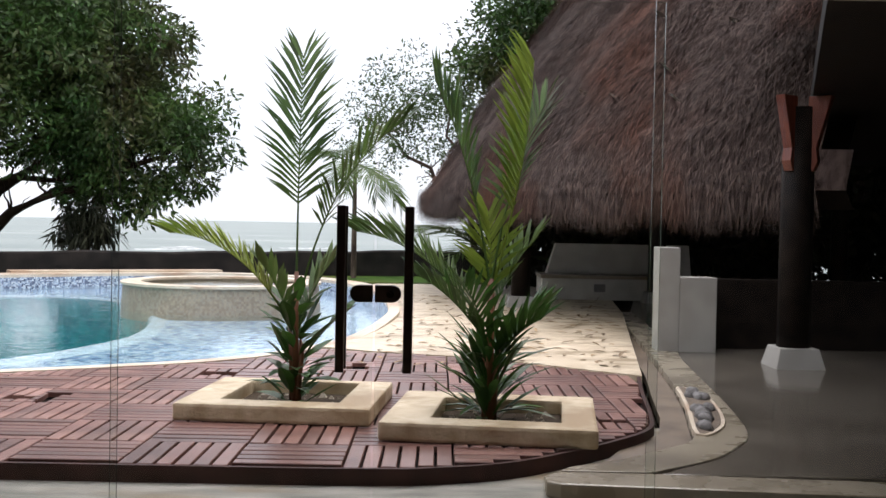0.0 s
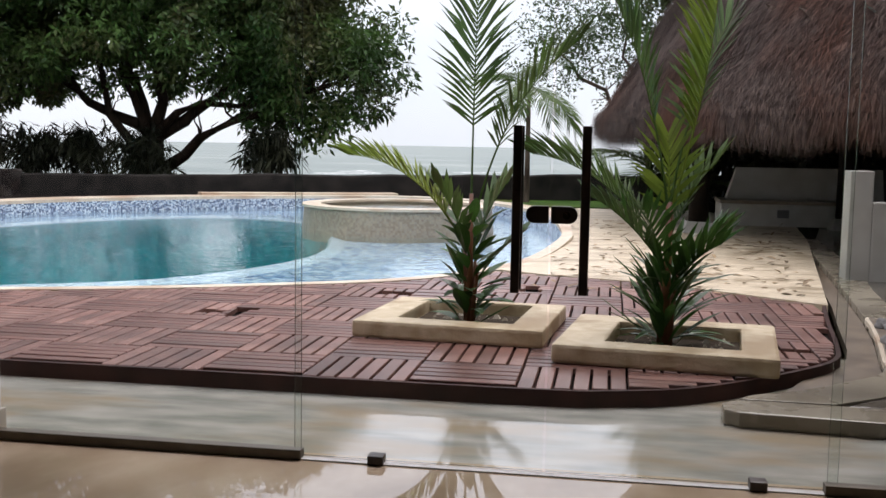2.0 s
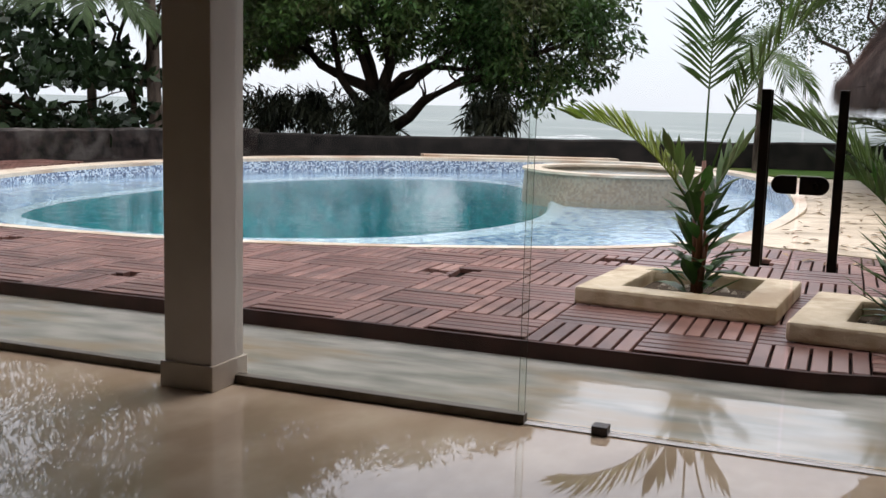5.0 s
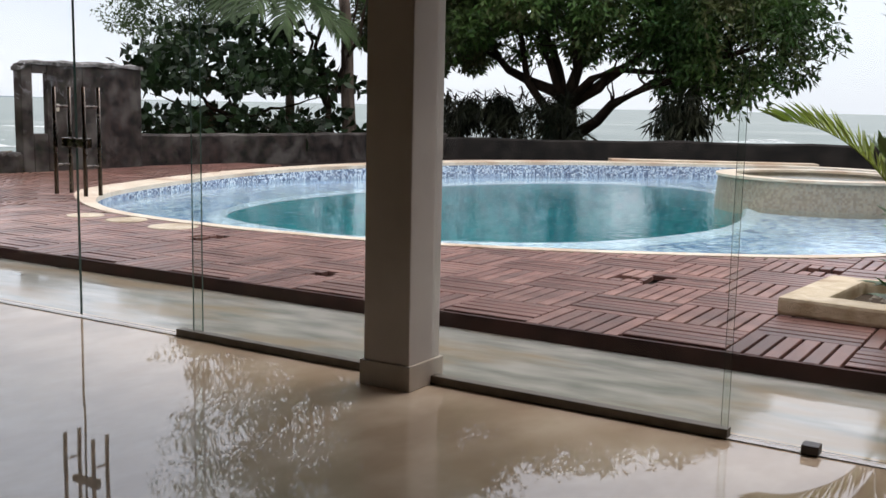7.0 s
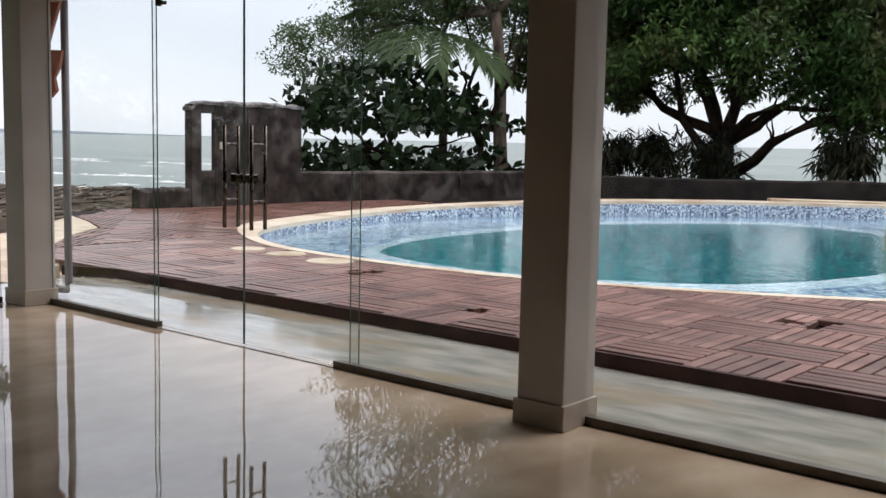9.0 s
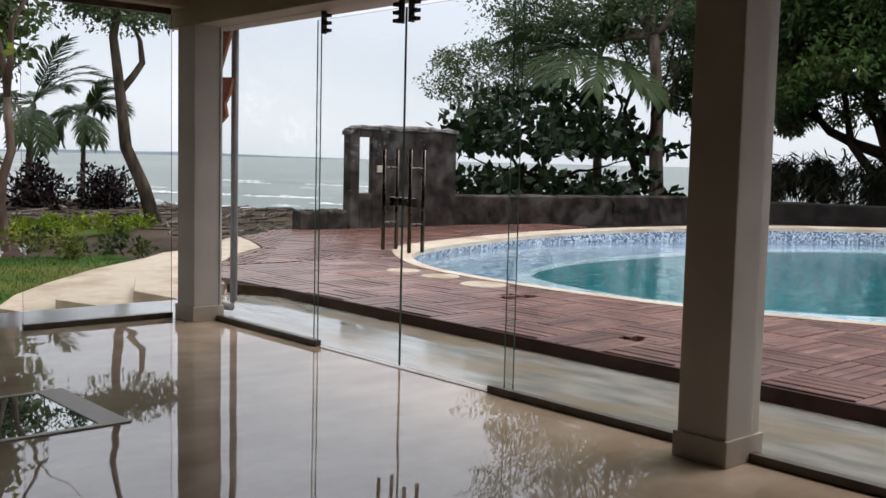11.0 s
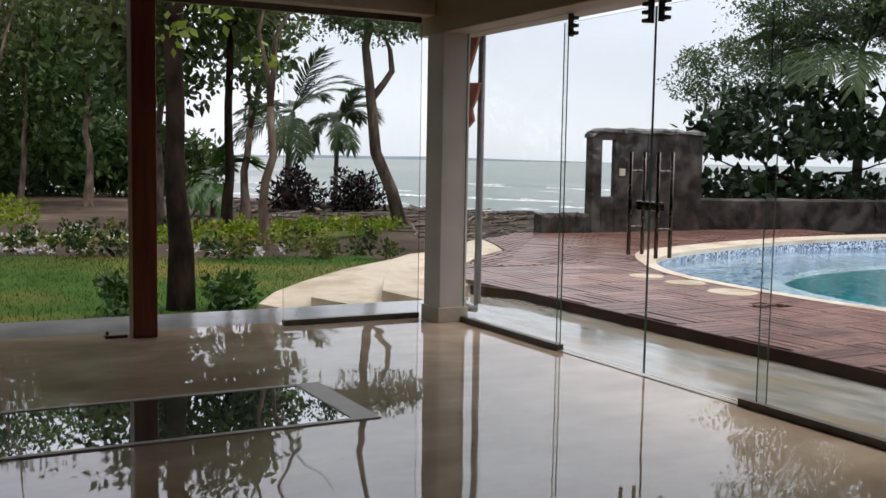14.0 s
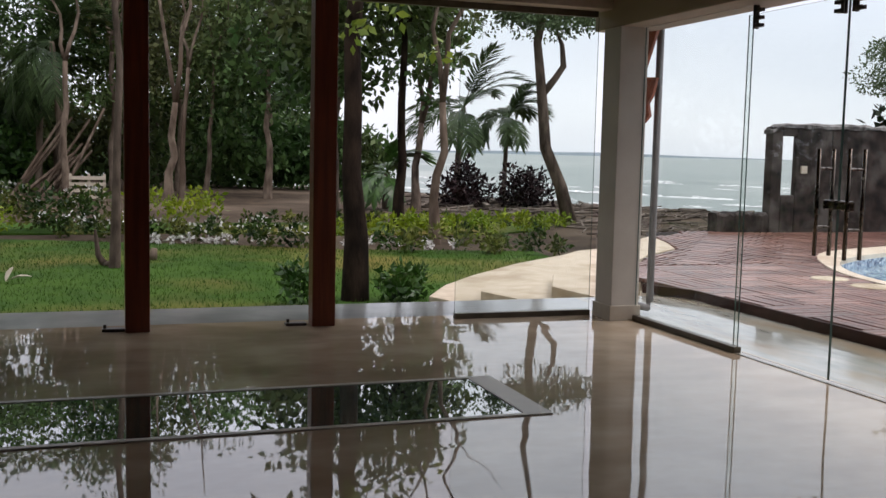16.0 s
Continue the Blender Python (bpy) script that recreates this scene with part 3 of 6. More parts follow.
# ---- pool ----
POOL = smooth_loop([(-1.05, 13.6), (-1.05, 15.3), (-1.5, 18.0), (-2.7, 21.0), (-4.8, 22.6), (-7.4, 21.6), (-9.7, 19.7), (-11.4, 17.4),
                    (-12.6, 14.8), (-12.75, 12.6), (-12.1, 10.3), (-11.2, 8.8), (-9.8, 7.95), (-8.0, 7.72), (-6.3, 7.82), (-4.9, 8.2),
                    (-3.4, 8.9), (-2.2, 9.75), (-1.4, 11.3)], 6)
DEEP = smooth_loop([(-4.2, 13.2), (-4.9, 16.0), (-6.2, 18.4), (-8.0, 18.9), (-9.5, 17.6), (-10.4, 15.6), (-10.6, 13.2), (-10.4, 11.0), (-9.4, 9.3),
                    (-7.2, 8.85), (-5.2, 9.75), (-4.35, 11.4)], 6)
WATER_Z, SHELF_Z = -0.045, -0.115


def rim(x, y):
    return 0.09 + 0.13 * step(11, 18.5, y)


n = len(POOL)
pool = thing("pool", "free-form swimming pool with blue mosaic ledge and teal deep basin", "pool", kind="structure")
g = Geo()
out2 = [offset_loop(POOL, 0.16 + 0.42 * step(8.2, 10.0, y) * step(-4.5, -9.5, x) + 0.25 * step(15, 19, y))[i] for i, (x, y) in enumerate(POOL)]
v = []
for i in range(n):
    (a, b), (c, d_) = POOL[i], out2[i]
    v += [(a, b, rim(a, b) - 0.06), (a, b, rim(a, b)), (c, d_, rim(a, b)), (c, d_, -0.25)]
g.add(v, [(4 * i + k, 4 * ((i + 1) % n) + k, 4 * ((i + 1) % n) + k + 1, 4 * i + k + 1) for i in range(n) for k in range(3)])
part("coping", g, M_COPING, pool, "pale stone coping", bevel=0.0)
g = Geo()
v = []
for i in range(n):
    a, b = POOL[i]
    v += [(a, b, SHELF_Z), (a, b, rim(a, b) - 0.06)]
g.add(v, [(2 * i, 2 * i + 1, 2 * ((i + 1) % n) + 1, 2 * ((i + 1) % n)) for i in range(n)])
part("pool_wall", g, M_BAND, pool, "blue and white mosaic band")
# ledge between the two outlines, then the deep basin
g = Geo()
tri = tessellate([[Vector((x, y, 0)) for x, y in POOL], [Vector((x, y, 0)) for x, y in reversed(DEEP)]])
allp = list(POOL) + list(reversed(DEEP))
f = []
for a, b, c in tri:
    s = (allp[b][0] - allp[a][0]) * (allp[c][1] - allp[a][1]) - (allp[c][0] - allp[a][0]) * (allp[b][1] - allp[a][1])
    f.append((a, b, c) if s > 0 else (a, c, b))
g.add([(x, y, SHELF_Z) for x, y in allp], f)
part("ledge", g, M_SHELF, pool, "pale blue mosaic ledge under shallow water")
# Raised white strip in place of the glinting water line round the basin.
g = Geo()
dw = offset_loop(DEEP, 0.24)
q_ = len(DEEP)
g.add([(x, y, SHELF_Z + 0.004) for x, y in DEEP] + [(x, y, SHELF_Z + 0.055) for x, y in offset_loop(DEEP, 0.05)] + [(x, y, SHELF_Z + 0.004) for x, y in dw],
      [(i + k * q_, (i + 1) % q_ + k * q_, (i + 1) % q_ + (k + 1) * q_, i + (k + 1) * q_) for i in range(q_) for k in range(2)])
part("ledge_rim", g, M_RIMGLINT, pool, "white mosaic strip standing for glint and foam along the ledge")
g = Geo()
m_ = len(DEEP)
low = [offset_loop(DEEP, -0.25)[i] for i in range(m_)]
g.add([(x, y, SHELF_Z) for x, y in DEEP] + [(x, y, -1.5) for x, y in low],
      [(i, i + m_, (i + 1) % m_ + m_, (i + 1) % m_) for i in range(m_)])
tri = tessellate([[Vector((x, y, 0)) for x, y in low]])
ff = []
for a, b, c in tri:
    s = (low[b][0] - low[a][0]) * (low[c][1] - low[a][1]) - (low[c][0] - low[a][0]) * (low[b][1] - low[a][1])
    ff.append(tuple(m_ + q for q in ((a, b, c) if s > 0 else (a, c, b))))
k0 = len(g.v) - 2 * m_
g.f += [tuple(q + k0 for q in t_) for t_ in ff]
part("deep_basin", g, M_DEEP, pool, "teal tiled deep basin")
g = Geo()
tri = tessellate([[Vector((x, y, 0)) for x, y in POOL]])
f = []
for a, b, c in tri:
    s = (POOL[b][0] - POOL[a][0]) * (POOL[c][1] - POOL[a][1]) - (POOL[c][0] - POOL[a][0]) * (POOL[b][1] - POOL[a][1])
    f.append((a, b, c) if s > 0 else (a, c, b))
g.add([(x, y, WATER_Z) for x, y in POOL], f)
wt = solo("water", g, M_WATER, "clear rippled pool water", "water", kind="structure")
wt.visible_shadow = False
# round whirlpool standing in the pool
jac = thing("whirlpool", "round raised whirlpool clad in beige mosaic inside the pool", "whirlpool")
JX, JY = -3.85, 16.75
g = Geo()
g.ring(JX, JY, [(1.62, SHELF_Z - 0.05), (1.58, 0.36), (1.34, 0.36), (1.34, SHELF_Z - 0.05)], 56)
part("drum", g, M_JAC, jac, smooth=False)
g = Geo()
g.ring(JX, JY, [(1.62, 0.361), (1.62, 0.40), (1.30, 0.40), (1.30, 0.361)], 56)
part("rim", g, M_COPING, jac, "pale stone rim")
g = Geo()
g.add([(JX + 1.33 * math.cos(k * math.pi / 24), JY + 1.33 * math.sin(k * math.pi / 24), 0.33) for k in range(48)], [tuple(range(48))])
part("still_water", g, M_WATER, jac).visible_shadow = False
g = Geo()
g.ring(JX, JY, [(1.34, 0.05), (1.34, 0.0), (0.01, 0.0), (0.01, 0.05)], 40)
part("seat", g, M_JAC, jac)
# stone curb behind the far end of the pool
g = Geo()
g.prism([(-9.2, 21.2), (-5.2, 23.2), (-5.4, 23.6), (-9.5, 21.7)], 0.0, 0.26)
solo("trim_curb", g, M_COPING, "low pale stone curb behind the pool", "curb", kind="structure", bevel=0.01)

# ---- terraces round the pool ----
EDGE = [(-9.05, 5.30), (-0.9, 5.27), (-0.45, 5.29), (0.05, 5.45), (0.45, 5.75), (0.80, 6.10), (1.10, 6.50), (1.22, 7.0), (1.36, 8.0), (1.50, 8.85)]
def smooth_open(pts, k=4):
    """An open Catmull-Rom curve through the points."""
    q = [pts[0]] + list(pts) + [pts[-1]]
    out = []
    for i in range(1, len(q) - 2):
        p0, p1, p2, p3 = (np.array(q[i + j - 1], float) for j in range(4))
        out += [tuple(0.5 * (2 * p1 + (p2 - p0) * t + (2 * p0 - 5 * p1 + 4 * p2 - p3) * t * t + (3 * p1 - p0 - 3 * p2 + p3) * t ** 3)) for t in (s / k for s in range(k))]
    return out + [pts[-1]]


EDGE = EDGE[:2] + smooth_open(EDGE[2:])
ARC = [(1.50, 8.85), (1.1, 9.2), (0.7, 9.5), (0.2, 9.85), (-0.4, 10.1), (-0.9, 10.25), (-1.45, 10.55)]
WEST = [(-16.2, 10.2), (-15.6, 9.2), (-15.0, 8.3), (-13.9, 7.9), (-13.0, 7.5), (-12.2, 6.6), (-11.2, 5.8), (-10.2, 5.25), (-9.6, 5.05)]
# Shallow bed, coloured so the slat gaps look deeply shaded.
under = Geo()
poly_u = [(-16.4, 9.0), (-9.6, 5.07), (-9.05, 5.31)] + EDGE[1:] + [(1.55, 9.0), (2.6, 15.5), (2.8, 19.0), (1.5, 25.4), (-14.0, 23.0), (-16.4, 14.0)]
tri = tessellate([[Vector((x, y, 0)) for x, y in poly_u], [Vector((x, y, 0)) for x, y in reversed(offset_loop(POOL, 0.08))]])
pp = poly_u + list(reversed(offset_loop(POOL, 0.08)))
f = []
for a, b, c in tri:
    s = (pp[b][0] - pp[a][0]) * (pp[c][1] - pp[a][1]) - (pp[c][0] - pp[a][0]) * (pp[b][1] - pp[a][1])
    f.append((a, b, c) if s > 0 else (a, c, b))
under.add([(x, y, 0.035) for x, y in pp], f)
solo("deck_bed", under, M_GAPSHADE, "bed under the wooden deck, near-black for the shade in the gaps", "deck bed", kind="structure")
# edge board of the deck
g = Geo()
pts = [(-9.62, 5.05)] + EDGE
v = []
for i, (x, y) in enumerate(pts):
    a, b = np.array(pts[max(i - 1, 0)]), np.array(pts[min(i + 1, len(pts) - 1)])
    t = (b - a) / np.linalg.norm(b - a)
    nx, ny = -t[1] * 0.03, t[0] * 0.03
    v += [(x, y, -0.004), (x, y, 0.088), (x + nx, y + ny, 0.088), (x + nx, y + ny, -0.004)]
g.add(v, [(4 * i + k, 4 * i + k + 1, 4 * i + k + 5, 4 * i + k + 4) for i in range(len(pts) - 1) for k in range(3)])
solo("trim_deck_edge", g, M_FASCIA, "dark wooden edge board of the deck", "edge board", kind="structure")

# beige paving beside the pool
g = Geo()
east = sorted([offset_loop(POOL, 0.155)[i] for i, p in enumerate(POOL) if p[0] > -3.2 and 10.2 < p[1] < 20.5], key=lambda p: p[1])
g.prism(east + [(-1.6, 22.0), (1.5, 22.4), (3.0, 19.5), (2.55, 15.5), (1.52, 8.87)] + ARC[1:], 0.02, 0.092)
solo("pavement_terrace", g, M_PAVE, "beige stone terrace with fallen leaves beside the pool", "pavement", kind="structure")
g = Geo()
g.prism([(-3.6, 22.8), (-1.7, 22.05), (1.5, 22.4), (1.8, 25.6), (-3.6, 24.4)], 0.02, 0.11)
solo("grass_patch", g, M_LAWN, "small green lawn before the sea wall", "lawn", kind="structure")

# beige steps from deck to lawn
STEP_TOPS = (-0.28, -0.15, -0.03, 0.093)
for k, poly in enumerate((
        [(-9.43, 4.15), (-11.6, 3.45), (-12.5, 3.95), (-13.4, 4.65), (-14.6, 5.75), (-15.7, 7.0), (-15.9, 7.9), (-9.43, 5.0)],
        [(-9.44, 4.30), (-11.0, 3.85), (-12.0, 4.35), (-13.0, 5.2), (-14.1, 6.1), (-15.2, 7.1), (-15.6, 7.9), (-9.44, 5.0)],
        [(-9.44, 4.55), (-10.4, 4.42), (-11.4, 4.9), (-12.5, 5.65), (-13.5, 6.5), (-14.6, 7.3), (-15.2, 8.0), (-9.44, 5.02)],
        [(-9.60, 4.9), (-10.3, 4.95), (-11.2, 5.45), (-12.2, 6.1), (-13.2, 6.85), (-14.2, 7.5), (-15.0, 8.28), (-13.9, 7.9), (-13.0, 7.5), (-12.2, 6.6), (-11.2, 5.8), (-10.2, 5.22), (-9.64, 5.04)])):
    g = Geo()
    g.prism(poly, -0.5, STEP_TOPS[k])
    solo("stair_step", g, M_STEP, "curved beige stone step down to the lawn", "step", "garden steps", kind="structure", bevel=0.012)

# deck of square parquet panels: each slat its own piece
deck = thing("deck", "wet reddish-brown wooden deck of square slatted panels", "deck", kind="structure")
cope_out = offset_loop(POOL, 0.17)
DECK_IN = [(-9.62, 5.09), (-9.05, 5.31)] + [(x - 0.02, y + 0.03) for x, y in EDGE[1:]] + ARC[:-1] + [(-1.9, 10.6), (-3.0, 12.0), (-9.0, 13.0), (-13.5, 12.5), (-14.2, 16.0), (-15.4, 16.0), (-16.0, 12.5), (-16.0, 9.4)] + WEST[1:]
T, NS = 0.605, 6
SW = T / NS


def slat_geo(geo, x0, x1, y0, y1, z0=0.05, z1=0.088, c=0.004, dz=0.0):
    v = [(x0, y0, z0), (x1, y0, z0), (x1, y1, z0), (x0, y1, z0), (x0, y0, z1 - c + dz), (x1, y0, z1 - c + dz), (x1, y1, z1 - c + dz), (x0, y1, z1 - c + dz),
         (x0 + c, y0 + c, z1 + dz), (x1 - c, y0 + c, z1 + dz), (x1 - c, y1 - c, z1 + dz), (x0 + c, y1 - c, z1 + dz)]
    geo.add(v, [(0, 1, 5, 4), (1, 2, 6, 5), (2, 3, 7, 6), (3, 0, 4, 7), (4, 5, 9, 8), (5, 6, 10, 9), (6, 7, 11, 10), (7, 4, 8, 11), (8, 9, 10, 11)])


gap = 0.0085
g = Geo()
slat_geo(g, -T / 2 + 0.006, T / 2 - 0.006, -SW / 2 + gap, SW / 2 - gap)
SLAT_X = g.mesh("slat", M_SLAT)
g = Geo()
slat_geo(g, -SW / 2 + gap, SW / 2 - gap, -T / 2 + 0.006, T / 2 - 0.006)
SLAT_Y = g.mesh("slat", M_SLAT)
WORN = ((-3.22, 7.28, 0.24), (0.98, 6.76, 0.2), (-5.24, 5.85, 0.22), (-2.16, 8.61, 0.2), (-7.4, 6.9, 0.2), (-1.02, 9.2, 0.2))
rest = Geo()
rng = random.Random(4)
singles = 0
for i in range(-27, 5):
    for j in range(0, 26):
        cx, cy = -0.81 + (i + 0.5) * T, 5.27 + (j + 0.5) * T
        if cx < -11.0:
            continue
        if cy > 9.5 and cx > -11.0 and cy > 11:
            continue
        flat = (i + j) % 2 == 1
        for s in range(NS):
            o = (s - (NS - 1) / 2) * SW
            px, py = (cx, cy + o) if flat else (cx + o, cy)
            hx, hy = (T / 2 - 0.006, SW / 2 - gap) if flat else (SW / 2 - gap, T / 2 - 0.006)
            c4 = [(px + a * hx, py + b * hy) for a, b in ((-1, -1), (1, -1), (1, 1), (-1, 1))]
            ok = [inside(DECK_IN, *q) and not inside(cope_out, *q) for q in c4]
            if not any(ok) and not (inside(DECK_IN, px, py) and not inside(cope_out, px, py)):
                continue
            dz = rng.uniform(-0.003, 0.002)
            hole = next((w for w in WORN if abs(px - w[0]) < (0.3 if flat else w[2]) and abs(py - w[1]) < (w[2] if flat else 0.3)), None)
            if all(ok) and hole:
                # slat broken in the middle
                q = rng.uniform(0.05, 0.12)
                if flat:
                    m0 = min(max(hole[0], px - hx + 0.1), px + hx - 0.1)
                    slat_geo(rest, px - hx, max(m0 - q, px - hx + 0.02), py - hy, py + hy, dz=dz)
                    slat_geo(rest, min(m0 + q, px + hx - 0.02), px + hx, py - hy, py + hy, dz=dz)
                else:
                    m0 = min(max(hole[1], py - hy + 0.1), py + hy - 0.1)
                    slat_geo(rest, px - hx, px + hx, py - hy, max(m0 - q, py - hy + 0.02), dz=dz)
                    slat_geo(rest, px - hx, px + hx, min(m0 + q, py + hy - 0.02), py + hy, dz=dz)
            elif all(ok) and singles < 300 and px > -4.2 and py < 8.2:
                ob = new("slat", SLAT_X if flat else SLAT_Y)
                ob.parent, ob.location = deck, (px, py, dz)
                singles += 1
            elif all(ok):
                slat_geo(rest, px - hx, px + hx, py - hy, py + hy, dz=dz)
            else:
                # trimmed at a curved edge: shorter pieces along the slat
                k = 30
                if flat:
                    cells = [(px - hx + 2 * hx * q / k, px - hx + 2 * hx * (q + 1) / k) for q in range(k)]
                    keep = [c for c in cells if all(inside(DECK_IN, u, py + b * hy) and not inside(cope_out, u, py + b * hy) for u in c for b in (-1, 1))]
                    if keep:
                        slat_geo(rest, keep[0][0], keep[-1][1], py - hy, py + hy, dz=dz)
                else:
                    cells = [(py - hy + 2 * hy * q / k, py - hy + 2 * hy * (q + 1) / k) for q in range(k)]
                    keep = [c for c in cells if all(inside(DECK_IN, px + a * hx, w) and not inside(cope_out, px + a * hx, w) for w in c for a in (-1, 1))]
                    if keep:
                        slat_geo(rest, px - hx, px + hx, keep[0][0], keep[-1][1], dz=dz)
# panels at the garden end are laid in arcs round the steps, with wide joints
FC = (-8.6, 2.2)
for ring_ in range(26):
    r0_ = 4.4 + ring_ * T
    da = SW / (r0_ + 0.3)
    for k in range(int(math.pi / da / NS)):
        a0 = math.radians(85) + k * NS * da
        for q in range(NS):
            if (k + ring_) % 2:
                box_ = (r0_ + 0.012, r0_ + T - 0.012, a0 + q * da + 0.021 / r0_, a0 + (q + 1) * da - 0.021 / r0_)
            else:
                box_ = (r0_ + q * SW + 0.012, r0_ + (q + 1) * SW - 0.012, a0 + 0.012 / r0_, a0 + NS * da - 0.012 / r0_)
            dz = rng.uniform(-0.003, 0.002)
            cut = 10
            good = []
            for c_ in range(cut):
                u0, u1 = c_ / cut, (c_ + 1) / cut
                ra, rb, aa, ab = box_
                if (k + ring_) % 2:
                    ra, rb = box_[0] + (box_[1] - box_[0]) * u0, box_[0] + (box_[1] - box_[0]) * u1
                else:
                    aa, ab = box_[2] + (box_[3] - box_[2]) * u0, box_[2] + (box_[3] - box_[2]) * u1
                c4 = [(FC[0] + w * math.cos(v_), FC[1] + w * math.sin(v_)) for w, v_ in ((ra, aa), (rb, aa), (rb, ab), (ra, ab))]
                if all(inside(DECK_IN, *w) and not inside(cope_out, *w) and w[0] < -11.09 for w in c4):
                    good.append((ra, rb, aa, ab))
            if good:
                ra, rb, aa, ab = min(w[0] for w in good), max(w[1] for w in good), min(w[2] for w in good), max(w[3] for w in good)
                c4 = [(FC[0] + w * math.cos(v_), FC[1] + w * math.sin(v_)) for w, v_ in ((ra, aa), (rb, aa), (rb, ab), (ra, ab))]
                rest.add([(x, y, 0.05) for x, y in c4] + [(x, y, 0.088 + dz) for x, y in c4], [(0, 1, 5, 4), (1, 2, 6, 5), (2, 3, 7, 6), (3, 0, 4, 7), (4, 5, 6, 7)])
tagged(part("slats", rest, M_SLATS, deck), kind="stuff")
for x, y, r in ((-9.65, 7.35, 0.2), (-9.0, 7.35, 0.22), (-8.2, 7.25, 0.25)):
    g = Geo()
    g.ring(x, y, [(r, 0.089), (r - 0.01, 0.098), (0.01, 0.098), (0.01, 0.089)], 28)
    solo("cover_plate", g, M_STEP, "round pale cover plate on the deck", "cover", "covers on the deck")

# ---- walls towards the sea ----
def wall_line(name, a, b, th, z0, za, zb, mat, label, seg=24, rough_amp=0.03):
    s = Geo()
    a, b = Vector((*a, 0)), Vector((*b, 0))
    t = (b - a).normalized()
    nn = Vector((-t.y, t.x, 0))
    rr = random.Random(7)
    v = []
    for i in range(seg + 1):
        p = a.lerp(b, i / seg)
        z = za + (zb - za) * i / seg + rr.uniform(-1, 1) * rough_amp
        for off, zz in ((0, z0), (0, z - 0.04), (0.04, z), (th - 0.04, z), (th, z - 0.04), (th, z0)):
            q = p + nn * (off + rr.uniform(-1, 1) * rough_amp * 0.3)
            v.append((q.x, q.y, zz))
    s.add(v, [(6 * i + k, 6 * i + k + 1, 6 * i + k + 7, 6 * i + k + 6) for i in range(seg) for k in range(5)] + [(0, 5, 4, 3, 2, 1), tuple(6 * seg + k for k in range(6))])
    bm = s.mesh(name, mat)
    return tagged(new(name, bm), label, "wall", kind="structure")


wall_line("wall_sea", (-14.3, 22.3), (9.0, 27.0), 0.35, -0.8, 0.56, 0.84, M_BLACKWALL, "low black stone sea wall behind the pool")
wall_line("wall_stone", (-15.75, 13.5), (-14.2, 22.4), 0.4, -0.8, 0.70, 0.66, M_LAVA, "low dark rubble stone wall", rough_amp=0.015)
wall_line("wall_stub", (-15.75, 10.0), (-15.62, 10.96), 0.35, -0.8, 0.42, 0.42, M_LAVA, "low dark rubble stone wall end")
# stone gate tower with a slit window
tw = thing("gate_tower", "dark rubble stone gate tower with a slit window", "tower")
g = Geo()
X0, X1 = -15.82, -15.6
g.box(X0, X1, 10.95, 11.17, -0.5, 1.92)
g.box(X1 - 0.12, X1 - 0.001, 11.17, 11.46, -0.5, 0.74)
g.box(X1 - 0.12, X1 - 0.001, 11.17, 11.46, 1.76, 1.921)
g.box(X1 - 0.13, X1 - 0.002, 11.46, 12.2, -0.5, 1.919)
g.box(X0, X1 - 0.003, 12.2, 13.55, -0.5, 1.918)
part("masonry", g, M_LAVA, tw, bevel=0.03)
g = Geo()
rr = random.Random(3)
v, nseg = [], 14
for i in range(nseg + 1):
    y = 10.93 + 2.65 * i / nseg
    h = 1.925 - (0.10 if i == 0 else 0)
    for x, z in ((X1 + 0.02, h - 0.02), (X1 + 0.02, h + 0.03), (X1 - 0.12, h + 0.05 + rr.uniform(0, 0.03)), (X0 - 0.02, h + 0.03), (X0 - 0.02, h - 0.02)):
        v.append((x, y, z + rr.uniform(-0.015, 0.015)))
g.add(v, [(5 * i + k, 5 * i + k + 1, 5 * i + k + 6, 5 * i + k + 5) for i in range(nseg) for k in range(4)] + [(0, 1, 2, 3, 4), tuple(5 * nseg + k for k in (4, 3, 2, 1, 0))])
part("capping", g, M_LAVACAP, tw, "pale mortar capping")
g = Geo()
g.box(X1 - 0.01, X1 + 0.03, 11.55, 11.67, 1.12, 1.25)
part("switch_box", g, M_CARD, tw, "small pale switch box")

# ---- ground, beach and sea ----
def coast(x, y):
    """Distance past the water's edge."""
    return (x + 52) * -0.5 + (y - 31) * 0.866


def ground_z(x, y):
    if -14.6 < x < 2.0 and 5.9 < y < 24.0:
        return -2.6
    if x > -9.0 and y < 5.9:
        return -0.6
    d = coast(x, y)
    z = -0.42 - 1.9 * step(-26, 4, d) - 6.0 * step(2, 40, d)
    if y > 22:
        z -= 0.9 * step(22, 30, y)
    return z + 0.05 * noise.noise(Vector((x * 0.3, y * 0.3, 0))) * step(-14, -20, x)


g = Geo()
xs = [-400, -250, -160, -110] + [-90 + 2 * i for i in range(24)] + [-42 + i for i in range(55)] + [16, 22, 30, 45, 70, 120, 250, 400]
ys = [-400, -200, -100, -60, -40, -30, -24] + [-20 + i for i in range(62)] + [44, 48, 54, 62, 75, 100]
nx_, ny_ = len(xs), len(ys)
g.add([(x, y, ground_z(x, y)) for y in ys for x in xs],
      [(j * nx_ + i, j * nx_ + i + 1, (j + 1) * nx_ + i + 1, (j + 1) * nx_ + i) for j in range(ny_ - 1) for i in range(nx_ - 1)])
solo("ground", g, M_SOIL, "brown littered soil and dark beach", "ground", kind="structure", smooth=True)
g = Geo()
